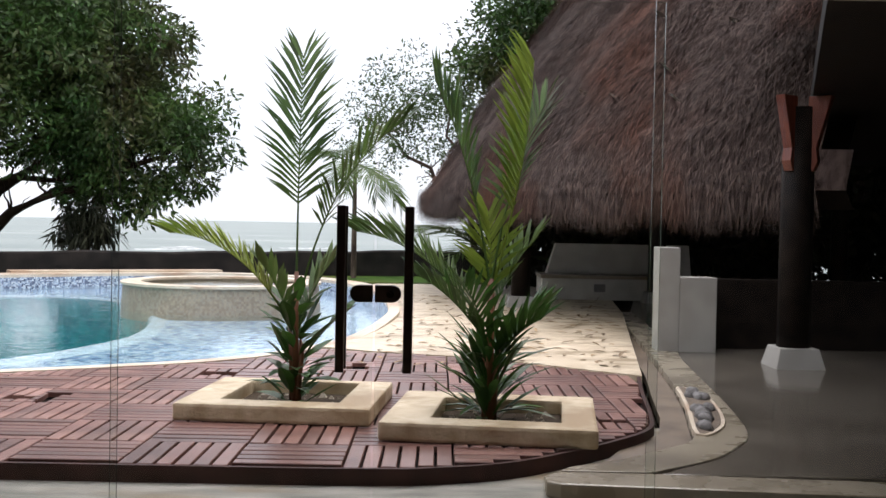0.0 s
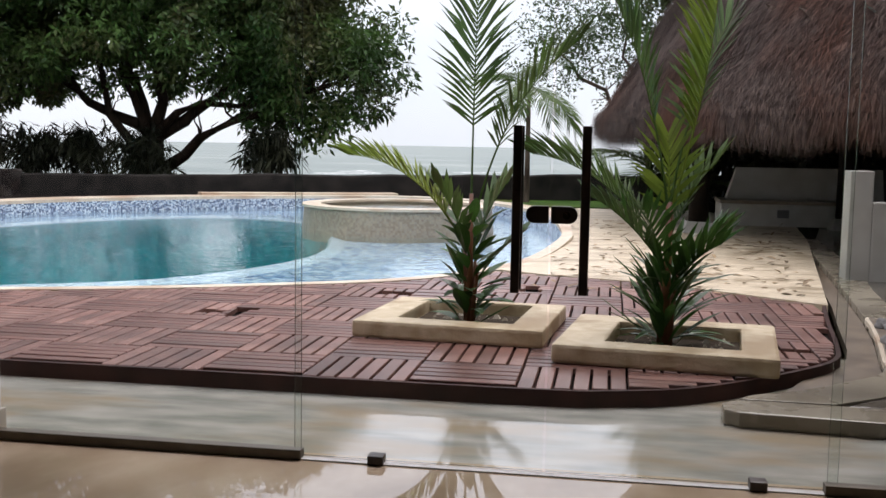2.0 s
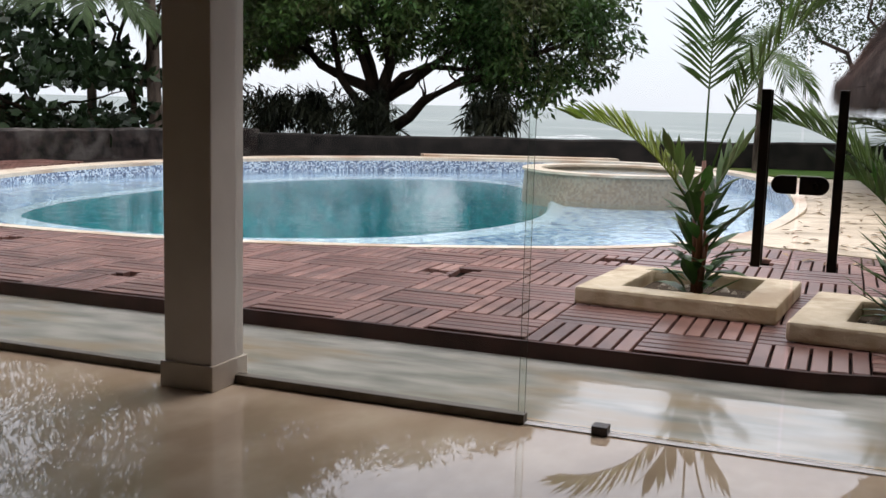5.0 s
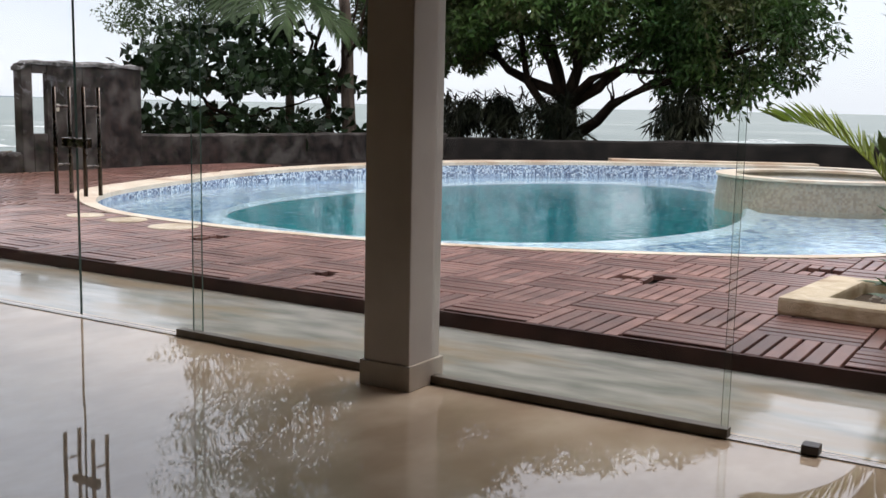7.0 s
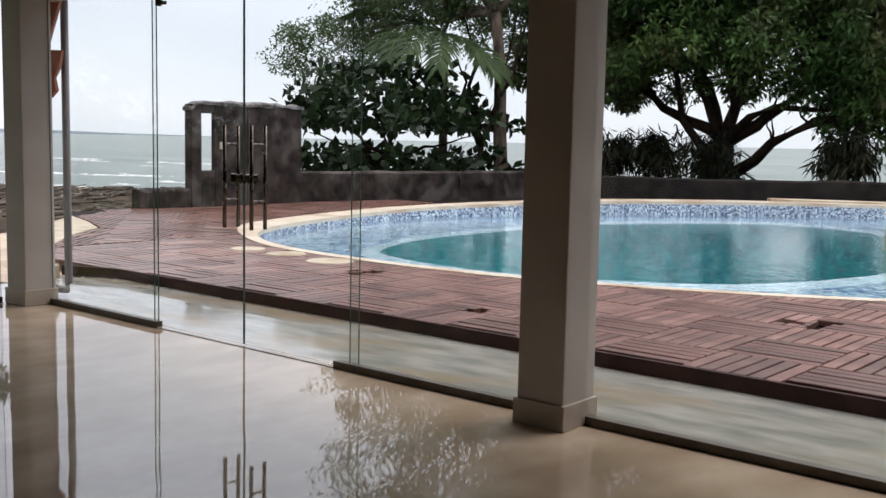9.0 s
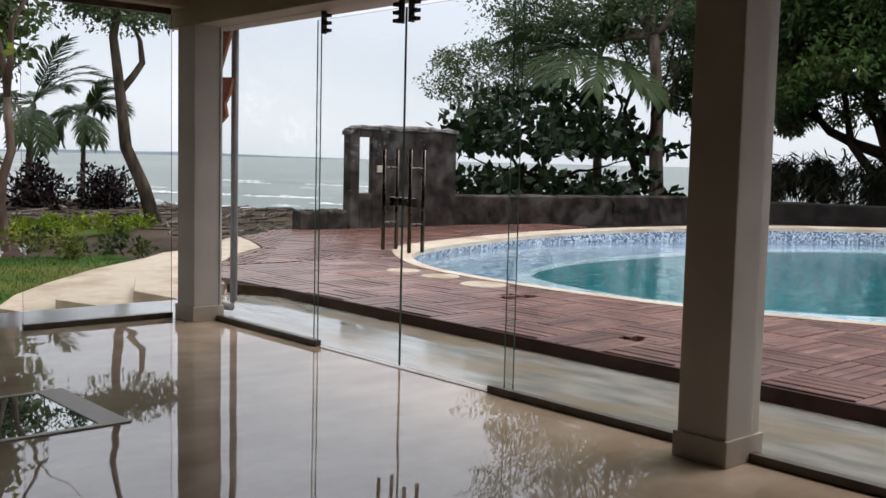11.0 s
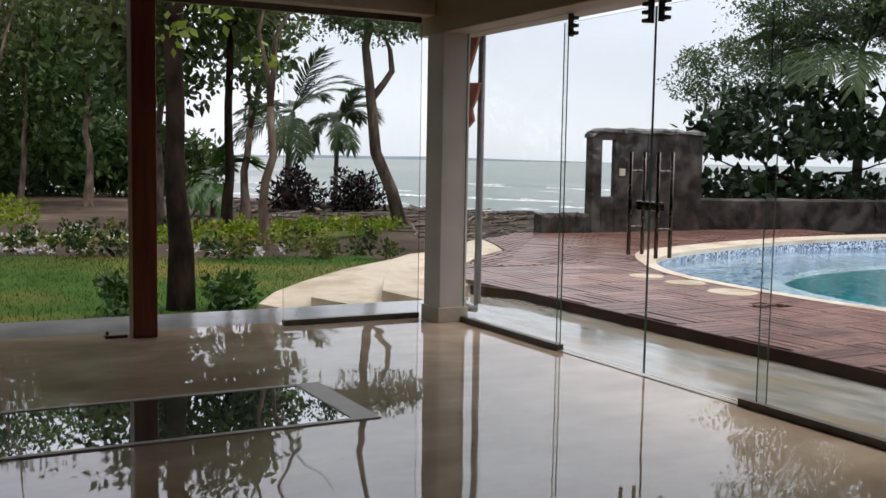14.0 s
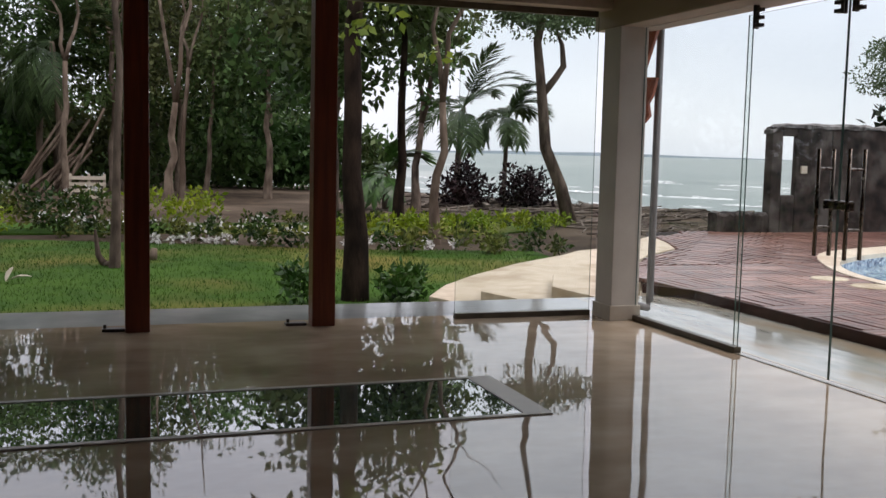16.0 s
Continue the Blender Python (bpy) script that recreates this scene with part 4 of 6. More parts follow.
lawn = [(-9.40, -14.0), (-9.40, 4.2), (-11.7, 3.6), (-13.0, 4.6), (-14.6, 6.0), (-15.8, 7.2), (-17.6, 7.4), (-18.2, 4.0), (-19.3, 2.0), (-20.0, 0.0), (-21.0, -2.5), (-21.6, -6.0), (-21.0, -14.0)]
g.prism(lawn, -0.7, -0.40)
solo("lawn", g, M_LAWN, "short green lawn with worn brown patches", "lawn", kind="structure")
g = Geo()
g.prism([(-22.6, -14.0), (-21.8, 0.0), (-21.2, 8.0), (-22.6, 10.0), (-25.0, 11.0), (-24.5, 0.0), (-25.5, -14.0)], -0.7, -0.395)
solo("lawn_far", g, M_LAWN, "green grass between the hedges", "lawn", kind="structure")
# sea with swell, and breakers near the shore
g = Geo()
sx = [-4000, -2500, -1500, -900, -600, -420, -320] + [-260 + 4 * i for i in range(76)] + [70, 130, 250, 500, 1000, 2500, 4000]
sy = [-600, -250, -120, -80, -60] + [-40 + 4 * i for i in range(70)] + [260, 320, 420, 600, 900, 1500, 2500, 5000]
nx_, ny_ = len(sx), len(sy)


def swell(x, y):
    if abs(x) > 300 or y > 280:
        return -1.75
    d = coast(x, y)
    return -1.75 + 0.16 * math.sin(d * 0.55 + 1.5 * noise.noise(Vector((x * 0.04, y * 0.04, 0)))) * step(1, 10, d) * step(140, 60, d) + 0.12 * noise.noise(Vector((x * 0.2, y * 0.2, 3)))


g.add([(x, y, swell(x, y)) for y in sy for x in sx],
      [(j * nx_ + i, j * nx_ + i + 1, (j + 1) * nx_ + i + 1, (j + 1) * nx_ + i) for j in range(ny_ - 1) for i in range(nx_ - 1)])
solo("water_sea", g, M_SEA, "grey-green choppy sea under an overcast sky", "sea", kind="structure", smooth=True)
g = Geo()
rr = random.Random(12)
for k in range(170):
    d0 = rr.choice((0.2, 0.5, 0.9, 1.6, 2.6, 4.5, 8, 11, 14, 18, 22, 26, 30, 34, 40, 48, 58))
    s0 = rr.uniform(-70, 90)
    ln, wd = rr.uniform(1.2, 4.5) * (1 + 0.6 * (d0 > 10)), rr.uniform(0.03, 0.09) * (1 + 0.6 * (d0 < 4) + 0.6 * (d0 > 10))
    v = []
    for i in range(9):
        u = i / 8 - 0.5
        s, w = s0 + u * ln, wd * (1 - (2 * u) ** 2) + 0.03
        dd = d0 + 0.8 * noise.noise(Vector((s * 0.2, k, 0)))
        bx, by = -52 + 0.866 * s - 0.5 * dd, 31 + 0.5 * s + 0.866 * dd
        for e, h in ((-1, -0.05), (0, rr.uniform(-0.02, 0.12) if d0 > 4 else rr.uniform(-0.02, 0.05)), (1, -0.05)):
            qx, qy = bx - 0.5 * e * w, by + 0.866 * e * w
            v.append((qx, qy, swell(qx, qy) + 0.06 + h))
    g.add(v, [(3 * i + e, 3 * i + e + 1, 3 * i + e + 4, 3 * i + e + 3) for i in range(8) for e in range(2)])
solo("surf", g, M_FOAM, "white breaking wave crests on the sea", "surf", kind="stuff", smooth=True)
# distant low coast, its pale blue colour standing for sea haze
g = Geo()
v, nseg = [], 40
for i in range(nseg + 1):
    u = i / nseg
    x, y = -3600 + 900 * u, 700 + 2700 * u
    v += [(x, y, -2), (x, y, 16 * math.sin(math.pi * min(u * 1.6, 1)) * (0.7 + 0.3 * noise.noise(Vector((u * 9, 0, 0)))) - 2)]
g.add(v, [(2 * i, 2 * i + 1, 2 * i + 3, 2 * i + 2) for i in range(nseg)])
M_FAR = nmat("haze_pale_hills", (0.34, 0.40, 0.44), (0.38, 0.44, 0.48), 0.01, 1.0)
solo("backdrop_hills", g, M_FAR, "low hills across the water, paled by haze put in their colour", "hills", kind="structure")

# ---- plants ----
def leaf_cloud(clumps, per, size, elong=2.6, hang=0.3, seed=1):
    """Leaves strewn through small clumps (x, y, z, radius, flatness); each leaf a pointed blade."""
    r = np.random.RandomState(seed)
    c = np.repeat(np.array(clumps, float), per, axis=0)
    n = len(c)
    d = r.normal(size=(n, 3))
    d /= np.linalg.norm(d, axis=1)[:, None]
    p = c[:, :3] + d * (c[:, 3] * r.uniform(0.25, 1, n) ** 0.6)[:, None] * np.stack([np.ones(n), np.ones(n), c[:, 4]], 1)
    ax = d * 0.6 + r.normal(size=(n, 3)) * 0.7
    ax[:, 2] -= hang
    ax /= np.linalg.norm(ax, axis=1)[:, None]
    sd = np.cross(ax, r.normal(size=(n, 3)))
    sd /= np.linalg.norm(sd, axis=1)[:, None] + 1e-9
    ln = size * r.uniform(0.6, 1.3, n)[:, None]
    w = ln / elong * 0.5
    v = np.stack([p, p + ax * ln * 0.45 + sd * w, p + ax * ln, p + ax * ln * 0.45 - sd * w], 1).reshape(-1, 3)
    gg = Geo()
    gg.v = v.tolist()
    gg.f = [(4 * i, 4 * i + 1, 4 * i + 2, 4 * i + 3) for i in range(n)]
    return gg


def clump_shell(centre, radii, count, r0, flat=0.7, seed=1, lower=-1.0, inner=0.55):
    r = np.random.RandomState(seed)
    out = []
    while len(out) < count:
        d = r.normal(size=3)
        d /= np.linalg.norm(d)
        if d[2] < lower:
            continue
        k = r.uniform(inner, 1.0)
        out.append((centre[0] + d[0] * radii[0] * k, centre[1] + d[1] * radii[1] * k, centre[2] + d[2] * radii[2] * k, r0 * r.uniform(0.6, 1.35), flat))
    return out


def wobble(a, b, n, amp, r, sag=0.0):
    a, b = Vector(a), Vector(b)
    pts = []
    for i in range(n + 1):
        t = i / n
        w = amp * math.sin(math.pi * t)
        p = a.lerp(b, t) + Vector((r.uniform(-w, w), r.uniform(-w, w), r.uniform(-w, w) * 0.5 + sag * math.sin(math.pi * t)))
        pts.append(p)
    return pts


def limbs(geo, base, tops, r0, seed=1, fork=None, twigs=0):
    """A trunk from base to fork, and limbs from there to the tops."""
    r = random.Random(seed)
    f = Vector(fork) if fork else Vector(base)
    if fork:
        p = wobble(base, f, 6, 0.10, r)
        geo.tube([p[0] - Vector((0, 0, 0.2))] + p, [r0 * 1.5] + [r0 * (1.35 - 0.35 * min(i / 2, 1)) * (1 - 0.06 * i) for i in range(7)], 10)
    for tp in tops:
        k = r.uniform(0.5, 0.7)
        p = wobble(f, tp, 7, 0.13 * (Vector(tp) - f).length / 3, r)
        geo.tube(p, [max(r0 * k * (1 - 0.85 * i / 7), 0.012) for i in range(8)], 7)
        for _ in range(twigs):
            q = p[r.randint(3, 6)]
            e = q + Vector((r.uniform(-1, 1), r.uniform(-1, 1), r.uniform(-0.2, 0.8))) * 0.28 * (Vector(tp) - f).length
            geo.tube(wobble(q, e, 4, 0.1, r), [0.25 * r0 * k, 0.2 * r0 * k, 0.14 * r0 * k, 0.1 * r0 * k, 0.01], 5)


def tree(name, label, bark, leafmat, base, fork, tops, r0, clumps, per, size, seed=1, elong=2.6, hang=0.3, twigs=0, group=""):
    t = thing(name, label, "tree", group)
    gg = Geo()
    limbs(gg, base, tops, r0, seed, fork, twigs)
    part("trunk", gg, bark, t, smooth=True)
    if clumps:
        part("crown", leaf_cloud(clumps, per, size, elong, hang, seed), leafmat, t)
    return t


def frond_geo(length, nleaf, leaf_len, width, rise=1.1, droop=1.6, fold=0.5, start=0.22, lean=0.6, tipdroop=0.25, rach=0.012, seed=0):
    """A feather frond that starts at the origin towards +x, rising by 'rise' radians and bending over by 'droop'."""
    r = random.Random(seed)
    gg = Geo()
    pts, ang = [Vector((0, 0, 0))], rise
    k = 18
    for i in range(k):
        pts.append(pts[-1] + Vector((math.cos(ang), 0, math.sin(ang))) * length / k)
        ang -= droop / k * (0.4 + 1.2 * i / k)
    gg.tube(pts, [rach * (1 - 0.85 * i / k) for i in range(k + 1)], 5)
    for i in range(nleaf):
        s = start + (1 - start) * (i + 0.5) / nleaf
        q = s * k
        a = min(int(q), k - 1)
        p = pts[a].lerp(pts[a + 1], q - a)
        tg = (pts[a + 1] - pts[a]).normalized()
        up = Vector((-tg.z, 0, tg.x))
        u = (s - start) / (1 - start)
        ll = leaf_len * (0.45 + 0.75 * math.sin(math.pi * (0.12 + 0.75 * u))) * r.uniform(0.9, 1.08)
        for sd in (-1, 1):
            an = lean + 0.5 * u + r.uniform(-0.13, 0.13)
            dr = (Vector((0, sd, 0)) * math.cos(an) + tg * math.sin(an)).normalized()
            dr = (dr + up * (fold + r.uniform(-0.12, 0.12))).normalized()
            wv = tg.cross(dr).cross(dr).normalized() * width * 0.5
            m1 = p + dr * ll * 0.5 - Vector((0, 0, tipdroop * ll * 0.12))
            tp = p + dr * ll - Vector((0, 0, tipdroop * ll * 0.6))
            gg.add([p - wv * 0.5, p + wv * 0.5, m1 + wv, tp, m1 - wv], [(0, 1, 2, 4), (4, 2, 3)])
    return gg


def palm(name, label, base, height, nfronds, length, seed, mat=M_COCO, bark=M_BARK, lean=(0, 0), r0=0.11, leaf_len=0.55, width=0.035, nleaf=34, group="", spread=(-0.35, 1.35), droop=1.5):
    t = thing(name, label, "palm", group, at=base)
    r = random.Random(seed)
    gg = Geo()
    path = [(lean[0] * (i / 8) ** 2, lean[1] * (i / 8) ** 2, height * i / 8) for i in range(9)]
    gg.tube([(0, 0, -0.3)] + path, [r0 * 1.35] + [r0 * (1.2 - 0.5 * i / 8) for i in range(9)], 9)
    part("trunk", gg, bark, t, smooth=True)
    kinds = []
    for k in range(4):
        kinds.append(frond_geo(length, nleaf, leaf_len, width, 0.0, droop * (0.75 + 0.2 * k), 0.15, lean=0.55, tipdroop=0.5, rach=0.022, seed=seed + k).mesh("frond", mat))
    for i in range(nfronds):
        el = spread[0] + (spread[1] - spread[0]) * ((i * 0.618) % 1)
        o = part("frond", kinds[i % 4], None, t)
        o.matrix_local = Matrix.Translation((lean[0], lean[1], height)) @ pose(0, 0, 0, 0, 0, 137.5 * i + r.uniform(-12, 12)) @ pose(0, 0, 0, r.uniform(-15, 15), -math.degrees(el), 0) @ Matrix.Diagonal((*[r.uniform(0.85, 1.1)] * 3, 1))
    return t


def strap_bush(geo, c, n, length, width, r, rise=(0.2, 1.3), droop=2.2):
    """Long strap leaves that arch out of one point and hang."""
    for _ in range(n):
        az, el = r.uniform(0, 2 * math.pi), r.uniform(*rise)
        ln = length * r.uniform(0.6, 1.15)
        p = Vector(c) + Vector((r.uniform(-0.1, 0.1), r.uniform(-0.1, 0.1), r.uniform(-0.1, 0.15)))
        d, sd = Vector((math.cos(az), math.sin(az), 0)), Vector((-math.sin(az), math.cos(az), 0))
        v, k = [], 6
        for i in range(k + 1):
            w = width * (1 - (i / k) ** 2) * 0.5 + 0.002
            v += [p - sd * w, p + sd * w]
            p = p + (d * math.cos(el) + Vector((0, 0, math.sin(el)))) * ln / k
            el -= droop / k * r.uniform(0.8, 1.2)
        geo.add(v, [(2 * i, 2 * i + 1, 2 * i + 3, 2 * i + 2) for i in range(k)])


def blade(geo, p, d, ln, w, bend=0.4):
    """One broad pointed leaf."""
    p, d = Vector(p), Vector(d).normalized()
    sd = d.cross(Vector((0, 0, 1)))
    sd = sd.normalized() if sd.length > 1e-3 else Vector((1, 0, 0))
    up = sd.cross(d).normalized()
    v = []
    for s, k in ((0, 0.12), (0.25, 0.75), (0.55, 1.0), (0.82, 0.6), (1.0, 0.02)):
        q = p + d * ln * s - Vector((0, 0, 1)) * bend * ln * s * s
        v += [q - sd * w * 0.5 * k + up * 0.15 * w * k, q, q + sd * w * 0.5 * k + up * 0.15 * w * k]
    geo.add(v, [(3 * i + e, 3 * i + e + 1, 3 * i + e + 4, 3 * i + e + 3) for i in range(4) for e in range(2)])


# stone planters on the deck
def planter(cx, cy, w, dpt, rot, inner, label):
    t = thing("planter", label, "planter", "planters on the deck", at=(cx, cy, 0.088))
    t.rotation_euler = (0, 0, radians(rot))
    gg = Geo()
    a, b = w / 2, dpt / 2
    il, ir, jf, jb = inner
    O = [(-a, -b), (a, -b), (a, b), (-a, b)]
    I = [(-a + il, -b + jf), (a - ir, -b + jf), (a - ir, b - jb), (-a + il, b - jb)]
    v = [(x, y, z) for z in (0, 0.118) for x, y in O] + [(x, y, z) for z in (0.118, 0.005) for x, y in I]
    f = [(i, (i + 1) % 4, (i + 1) % 4 + 4, i + 4) for i in range(4)] + [(4 + i, 4 + (i + 1) % 4, 8 + (i + 1) % 4, 8 + i) for i in range(4)]
    f += [(8 + i, 8 + (i + 1) % 4, 12 + (i + 1) % 4, 12 + i) for i in range(4)] + [(12, 13, 14, 15), (3, 2, 1, 0)]
    gg.add(v, f)
    part("stone_border", gg, M_STONE, t, bevel=0.022)
    s = Geo()
    s.box(-a + il + 0.004, a - ir - 0.004, -b + jf + 0.004, b - jb - 0.004, 0.006, 0.025)
    part("soil", s, M_SOIL, t, "brown soil")
    r = random.Random(int(cx * 10))
    s = Geo()
    for _ in range(70):
        x, y, q = r.uniform(-a + il + 0.04, a - ir - 0.04), r.uniform(-b + jf + 0.04, b - jb - 0.04), r.uniform(0.008, 0.035)
        if r.random() < 0.8:
            q *= 0.65
        s.add([(x - q, y - q, 0.02), (x + q, y - q * 0.8, 0.02), (x + q * 0.8, y + q, 0.02), (x - q, y + q, 0.02), (x, y, 0.025 + q * 1.1)], [(0, 1, 4), (1, 2, 4), (2, 3, 4), (3, 0, 4)])
    tagged(part("pebbles", s, M_GRAVEL, t), kind="stuff")
    return t


planter(-1.33, 7.02, 1.30, 1.16, -5.0, (0.26, 0.24, 0.22, 0.10), "square coral-stone planter with one palm")
planter(0.07, 6.50, 1.32, 1.20, -7.0, (0.30, 0.22, 0.22, 0.22), "square coral-stone planter with one palm and pebbles")


def planted_palm(label, base, stems, fronds, blades, seed, high, size, wide):
    t = thing("planted_palm", label, "palm", "palms in the planters", at=base)
    r = random.Random(seed)
    gg = Geo()
    for x, y, h, q in stems:
        gg.tube([(x * 0.4, y * 0.4, 0), (x * 0.6, y * 0.6, h * 0.5), (x, y, h)], [q * 1.3, q, q * 0.7], 8)
    part("stems", gg, M_STEMRED, t, "reddish stems", smooth=True)
    for (x, y, z), az, rise, droop, ln, nl, ll, wd, fold, mat, start in fronds:
        f = part("frond", frond_geo(ln, nl, ll, wd, rise, droop, fold, start, rach=0.010, seed=seed, tipdroop=0.25, lean=0.72).mesh("frond", mat), None, t)
        f.matrix_local = pose(x, y, z, 0, 0, az)
        seed += 1
    gg = Geo()
    for i in range(blades):
        az = 2.399963 * i + r.uniform(-0.4, 0.4)
        u = i / blades
        el = r.uniform(0.1, 0.95) + 0.35 * u
        z = 0.02 + high * u * r.uniform(0.8, 1.0)
        q = 0.03 + 0.05 * r.random()
        blade(gg, (q * math.cos(az), q * math.sin(az), z), (math.cos(az) * math.cos(el), math.sin(az) * math.cos(el), math.sin(el)), r.uniform(*size), r.uniform(*wide), r.uniform(0.0, 0.35))
    part("lower_leaves", gg, M_LEAFG, t, "broad glossy lower leaves")
    return t


planted_palm("young feather palm with a yellowing arched frond, in the stone planter", (-1.30, 7.02, 0.10),
             [(0.0, 0.0, 0.95, 0.022), (-0.05, 0.05, 0.6, 0.018), (0.06, -0.03, 0.45, 0.018), (0.03, 0.06, 0.5, 0.016)],
             [((0.0, 0, 0.75), 90, 1.55, 0.25, 1.75, 32, 0.42, 0.024, 0.05, M_FROND, 0.38),
              ((0.02, 0, 0.75), -20, 1.32, 0.85, 1.50, 30, 0.38, 0.024, 0.2, M_FROND, 0.36),
              ((-0.02, 0, 0.55), 180, 1.05, 1.15, 1.15, 30, 0.28, 0.022, 0.5, M_FRONDY, 0.25),
              ((0.0, -0.02, 0.5), 215, 1.25, 0.5, 0.62, 12, 0.26, 0.045, 0.3, M_FROND, 0.25),
              ((0.02, 0.0, 0.55), 20, 1.25, 0.4, 0.55, 9, 0.30, 0.05, 0.3, M_FROND, 0.2),
              ((0.0, 0.0, 0.25), 5, 1.05, 0.5, 0.55, 4, 0.24, 0.07, 0.2, M_LEAFG, 0.5)], 58, 3, 0.75, (0.2, 0.36), (0.075, 0.13))
planted_palm("bushy feather palm with bright green upright fronds, in the stone planter", (0.04, 6.55, 0.10),
             [(0.0, 0.0, 0.95, 0.030), (-0.05, 0.04, 0.5, 0.022), (0.06, -0.03, 0.5, 0.022), (0.03, 0.06, 0.4, 0.02)],
             [((0.0, 0, 0.85), 180, 1.42, 0.35, 1.45, 34, 0.36, 0.022, 0.35, M_FROND, 0.42),
              ((0.0, 0, 0.85), -8, 1.32, -0.25, 1.55, 34, 0.40, 0.026, 0.5, M_FRONDY, 0.36),
              ((0.0, 0, 0.9), 40, 1.38, 0.5, 1.35, 30, 0.36, 0.022, 0.3, M_FROND, 0.4),
              ((0.0, 0, 0.6), 170, 0.95, 0.95, 1.15, 30, 0.34, 0.022, 0.5, M_FROND, 0.25),
              ((0.0, 0, 0.75), 100, 1.5, 0.3, 0.65, 16, 0.34, 0.03, 0.2, M_FRONDY, 0.2),
              ((0.0, 0, 0.7), 20, 1.2, 0.5, 0.6, 14, 0.32, 0.03, 0.3, M_FROND, 0.2),
              ((0.0, 0, 0.5), 195, 0.95, 0.55, 0.7, 14, 0.26, 0.035, 0.4, M_LEAFG, 0.2),
              ((0.0, 0, 0.4), -15, 1.0, 0.5, 0.55, 12, 0.26, 0.035, 0.4, M_LEAFG, 0.2),
              ((0.0, 0, 0.45), 240, 1.1, 0.5, 0.6, 12, 0.28, 0.035, 0.4, M_LEAFG, 0.2),
              ((0.0, 0, 0.35), 320, 0.95, 0.6, 0.55, 12, 0.28, 0.035, 0.4, M_LEAFG, 0.2)], 96, 8, 0.55, (0.28, 0.5), (0.035, 0.065))

# mango tree beyond the sea wall
MB = (-12.6, 26.2)
cl = clump_shell((MB[0] - 0.2, MB[1] + 0.6, 4.9), (6.6, 4.3, 3.4), 520, 0.62, 0.75, 11, -0.72, 0.45)
cl += clump_shell((MB[0] + 4.4, MB[1], 3.15), (2.5, 1.8, 1.75), 130, 0.5, 0.8, 12)
cl += clump_shell((MB[0] - 4.6, MB[1], 3.75), (2.6, 1.8, 1.6), 130, 0.5, 0.8, 13)
cl += clump_shell((MB[0] - 3.4, MB[1], 6.0), (4.4, 3.0, 2.1), 200, 0.6, 0.75, 15, -0.8, 0.3)
cl += clump_shell((MB[0] - 1.2, MB[1] + 0.6, 3.4), (3.2, 1.6, 0.8), 40, 0.4, 0.8, 17)
cl += clump_shell((MB[0] + 1.4, MB[1] + 0.4, 5.6), (4.0, 2.6, 1.9), 170, 0.6, 0.75, 16, -0.7, 0.3)
cl += clump_shell((MB[0] - 2.4, MB[1] + 0.8, 7.2), (4.2, 4.0, 2.7), 220, 0.7, 0.75, 14, -0.8, 0.45)
cl += clump_shell((MB[0] + 1.4, MB[1] + 0.6, 6.4), (3.8, 3.4, 2.2), 150, 0.65, 0.75, 18, -0.7, 0.5)
cl += clump_shell((MB[0] - 4.6, MB[1] + 0.8, 9.2), (3.4, 3.8, 3.0), 150, 0.7, 0.75, 19, -0.7, 0.5)
mango = tree("mango_tree", "large spreading mango tree with dense dark foliage", M_BARKDARK, M_MANGO, (MB[0], MB[1], -1.0), (MB[0], MB[1], 1.5),
             [(MB[0] - 1.5, MB[1] + 0.5, 4.6), (MB[0] + 0.5, MB[1] - 0.4, 5.0), (MB[0] + 2.8, MB[1], 3.2), (MB[0] - 4.4, MB[1] + 0.4, 3.7)],
             0.36, cl, 105, 0.21, 11, 2.8, 0.5, twigs=4)
# low limbs that sweep out sideways
r = random.Random(27)
gg = Geo()
for pts, q in (([(0.5, 0.7), (0.95, 1.05), (1.5, 1.45), (2.45, 1.97), (3.5, 2.25), (4.6, 2.75), (5.3, 2.9)], 0.17),
               ([(0.2, 1.6), (0.8, 2.15), (1.4, 2.4), (2.7, 2.36), (3.6, 2.6)], 0.13),
               ([(-0.3, 0.9), (-0.6, 1.3), (-1.1, 2.05), (-1.45, 3.2), (-1.8, 4.2)], 0.16),
               ([(-0.1, 1.7), (-0.5, 2.55), (-0.8, 3.1), (-1.0, 4.0)], 0.13)):
    path = [(MB[0] + x, MB[1] - 0.3 + 0.15 * r.uniform(-1, 1) - 0.05 * x, z + r.uniform(-0.05, 0.05)) for x, z in pts]
    gg.tube(path, [q * (1 - 0.7 * i / (len(path) - 1)) for i in range(len(path))], 9)
    for p in path[2:]:
        for _ in range(3):
            e = Vector(p) + Vector((r.uniform(-0.9, 0.9), r.uniform(-0.5, 0.5), r.uniform(0.1, 1.0)))
            gg.tube(wobble(p, e, 4, 0.1, r), [0.04, 0.03, 0.022, 0.014, 0.006], 5)
part("limbs", gg, M_BARKDARK, mango, smooth=True)
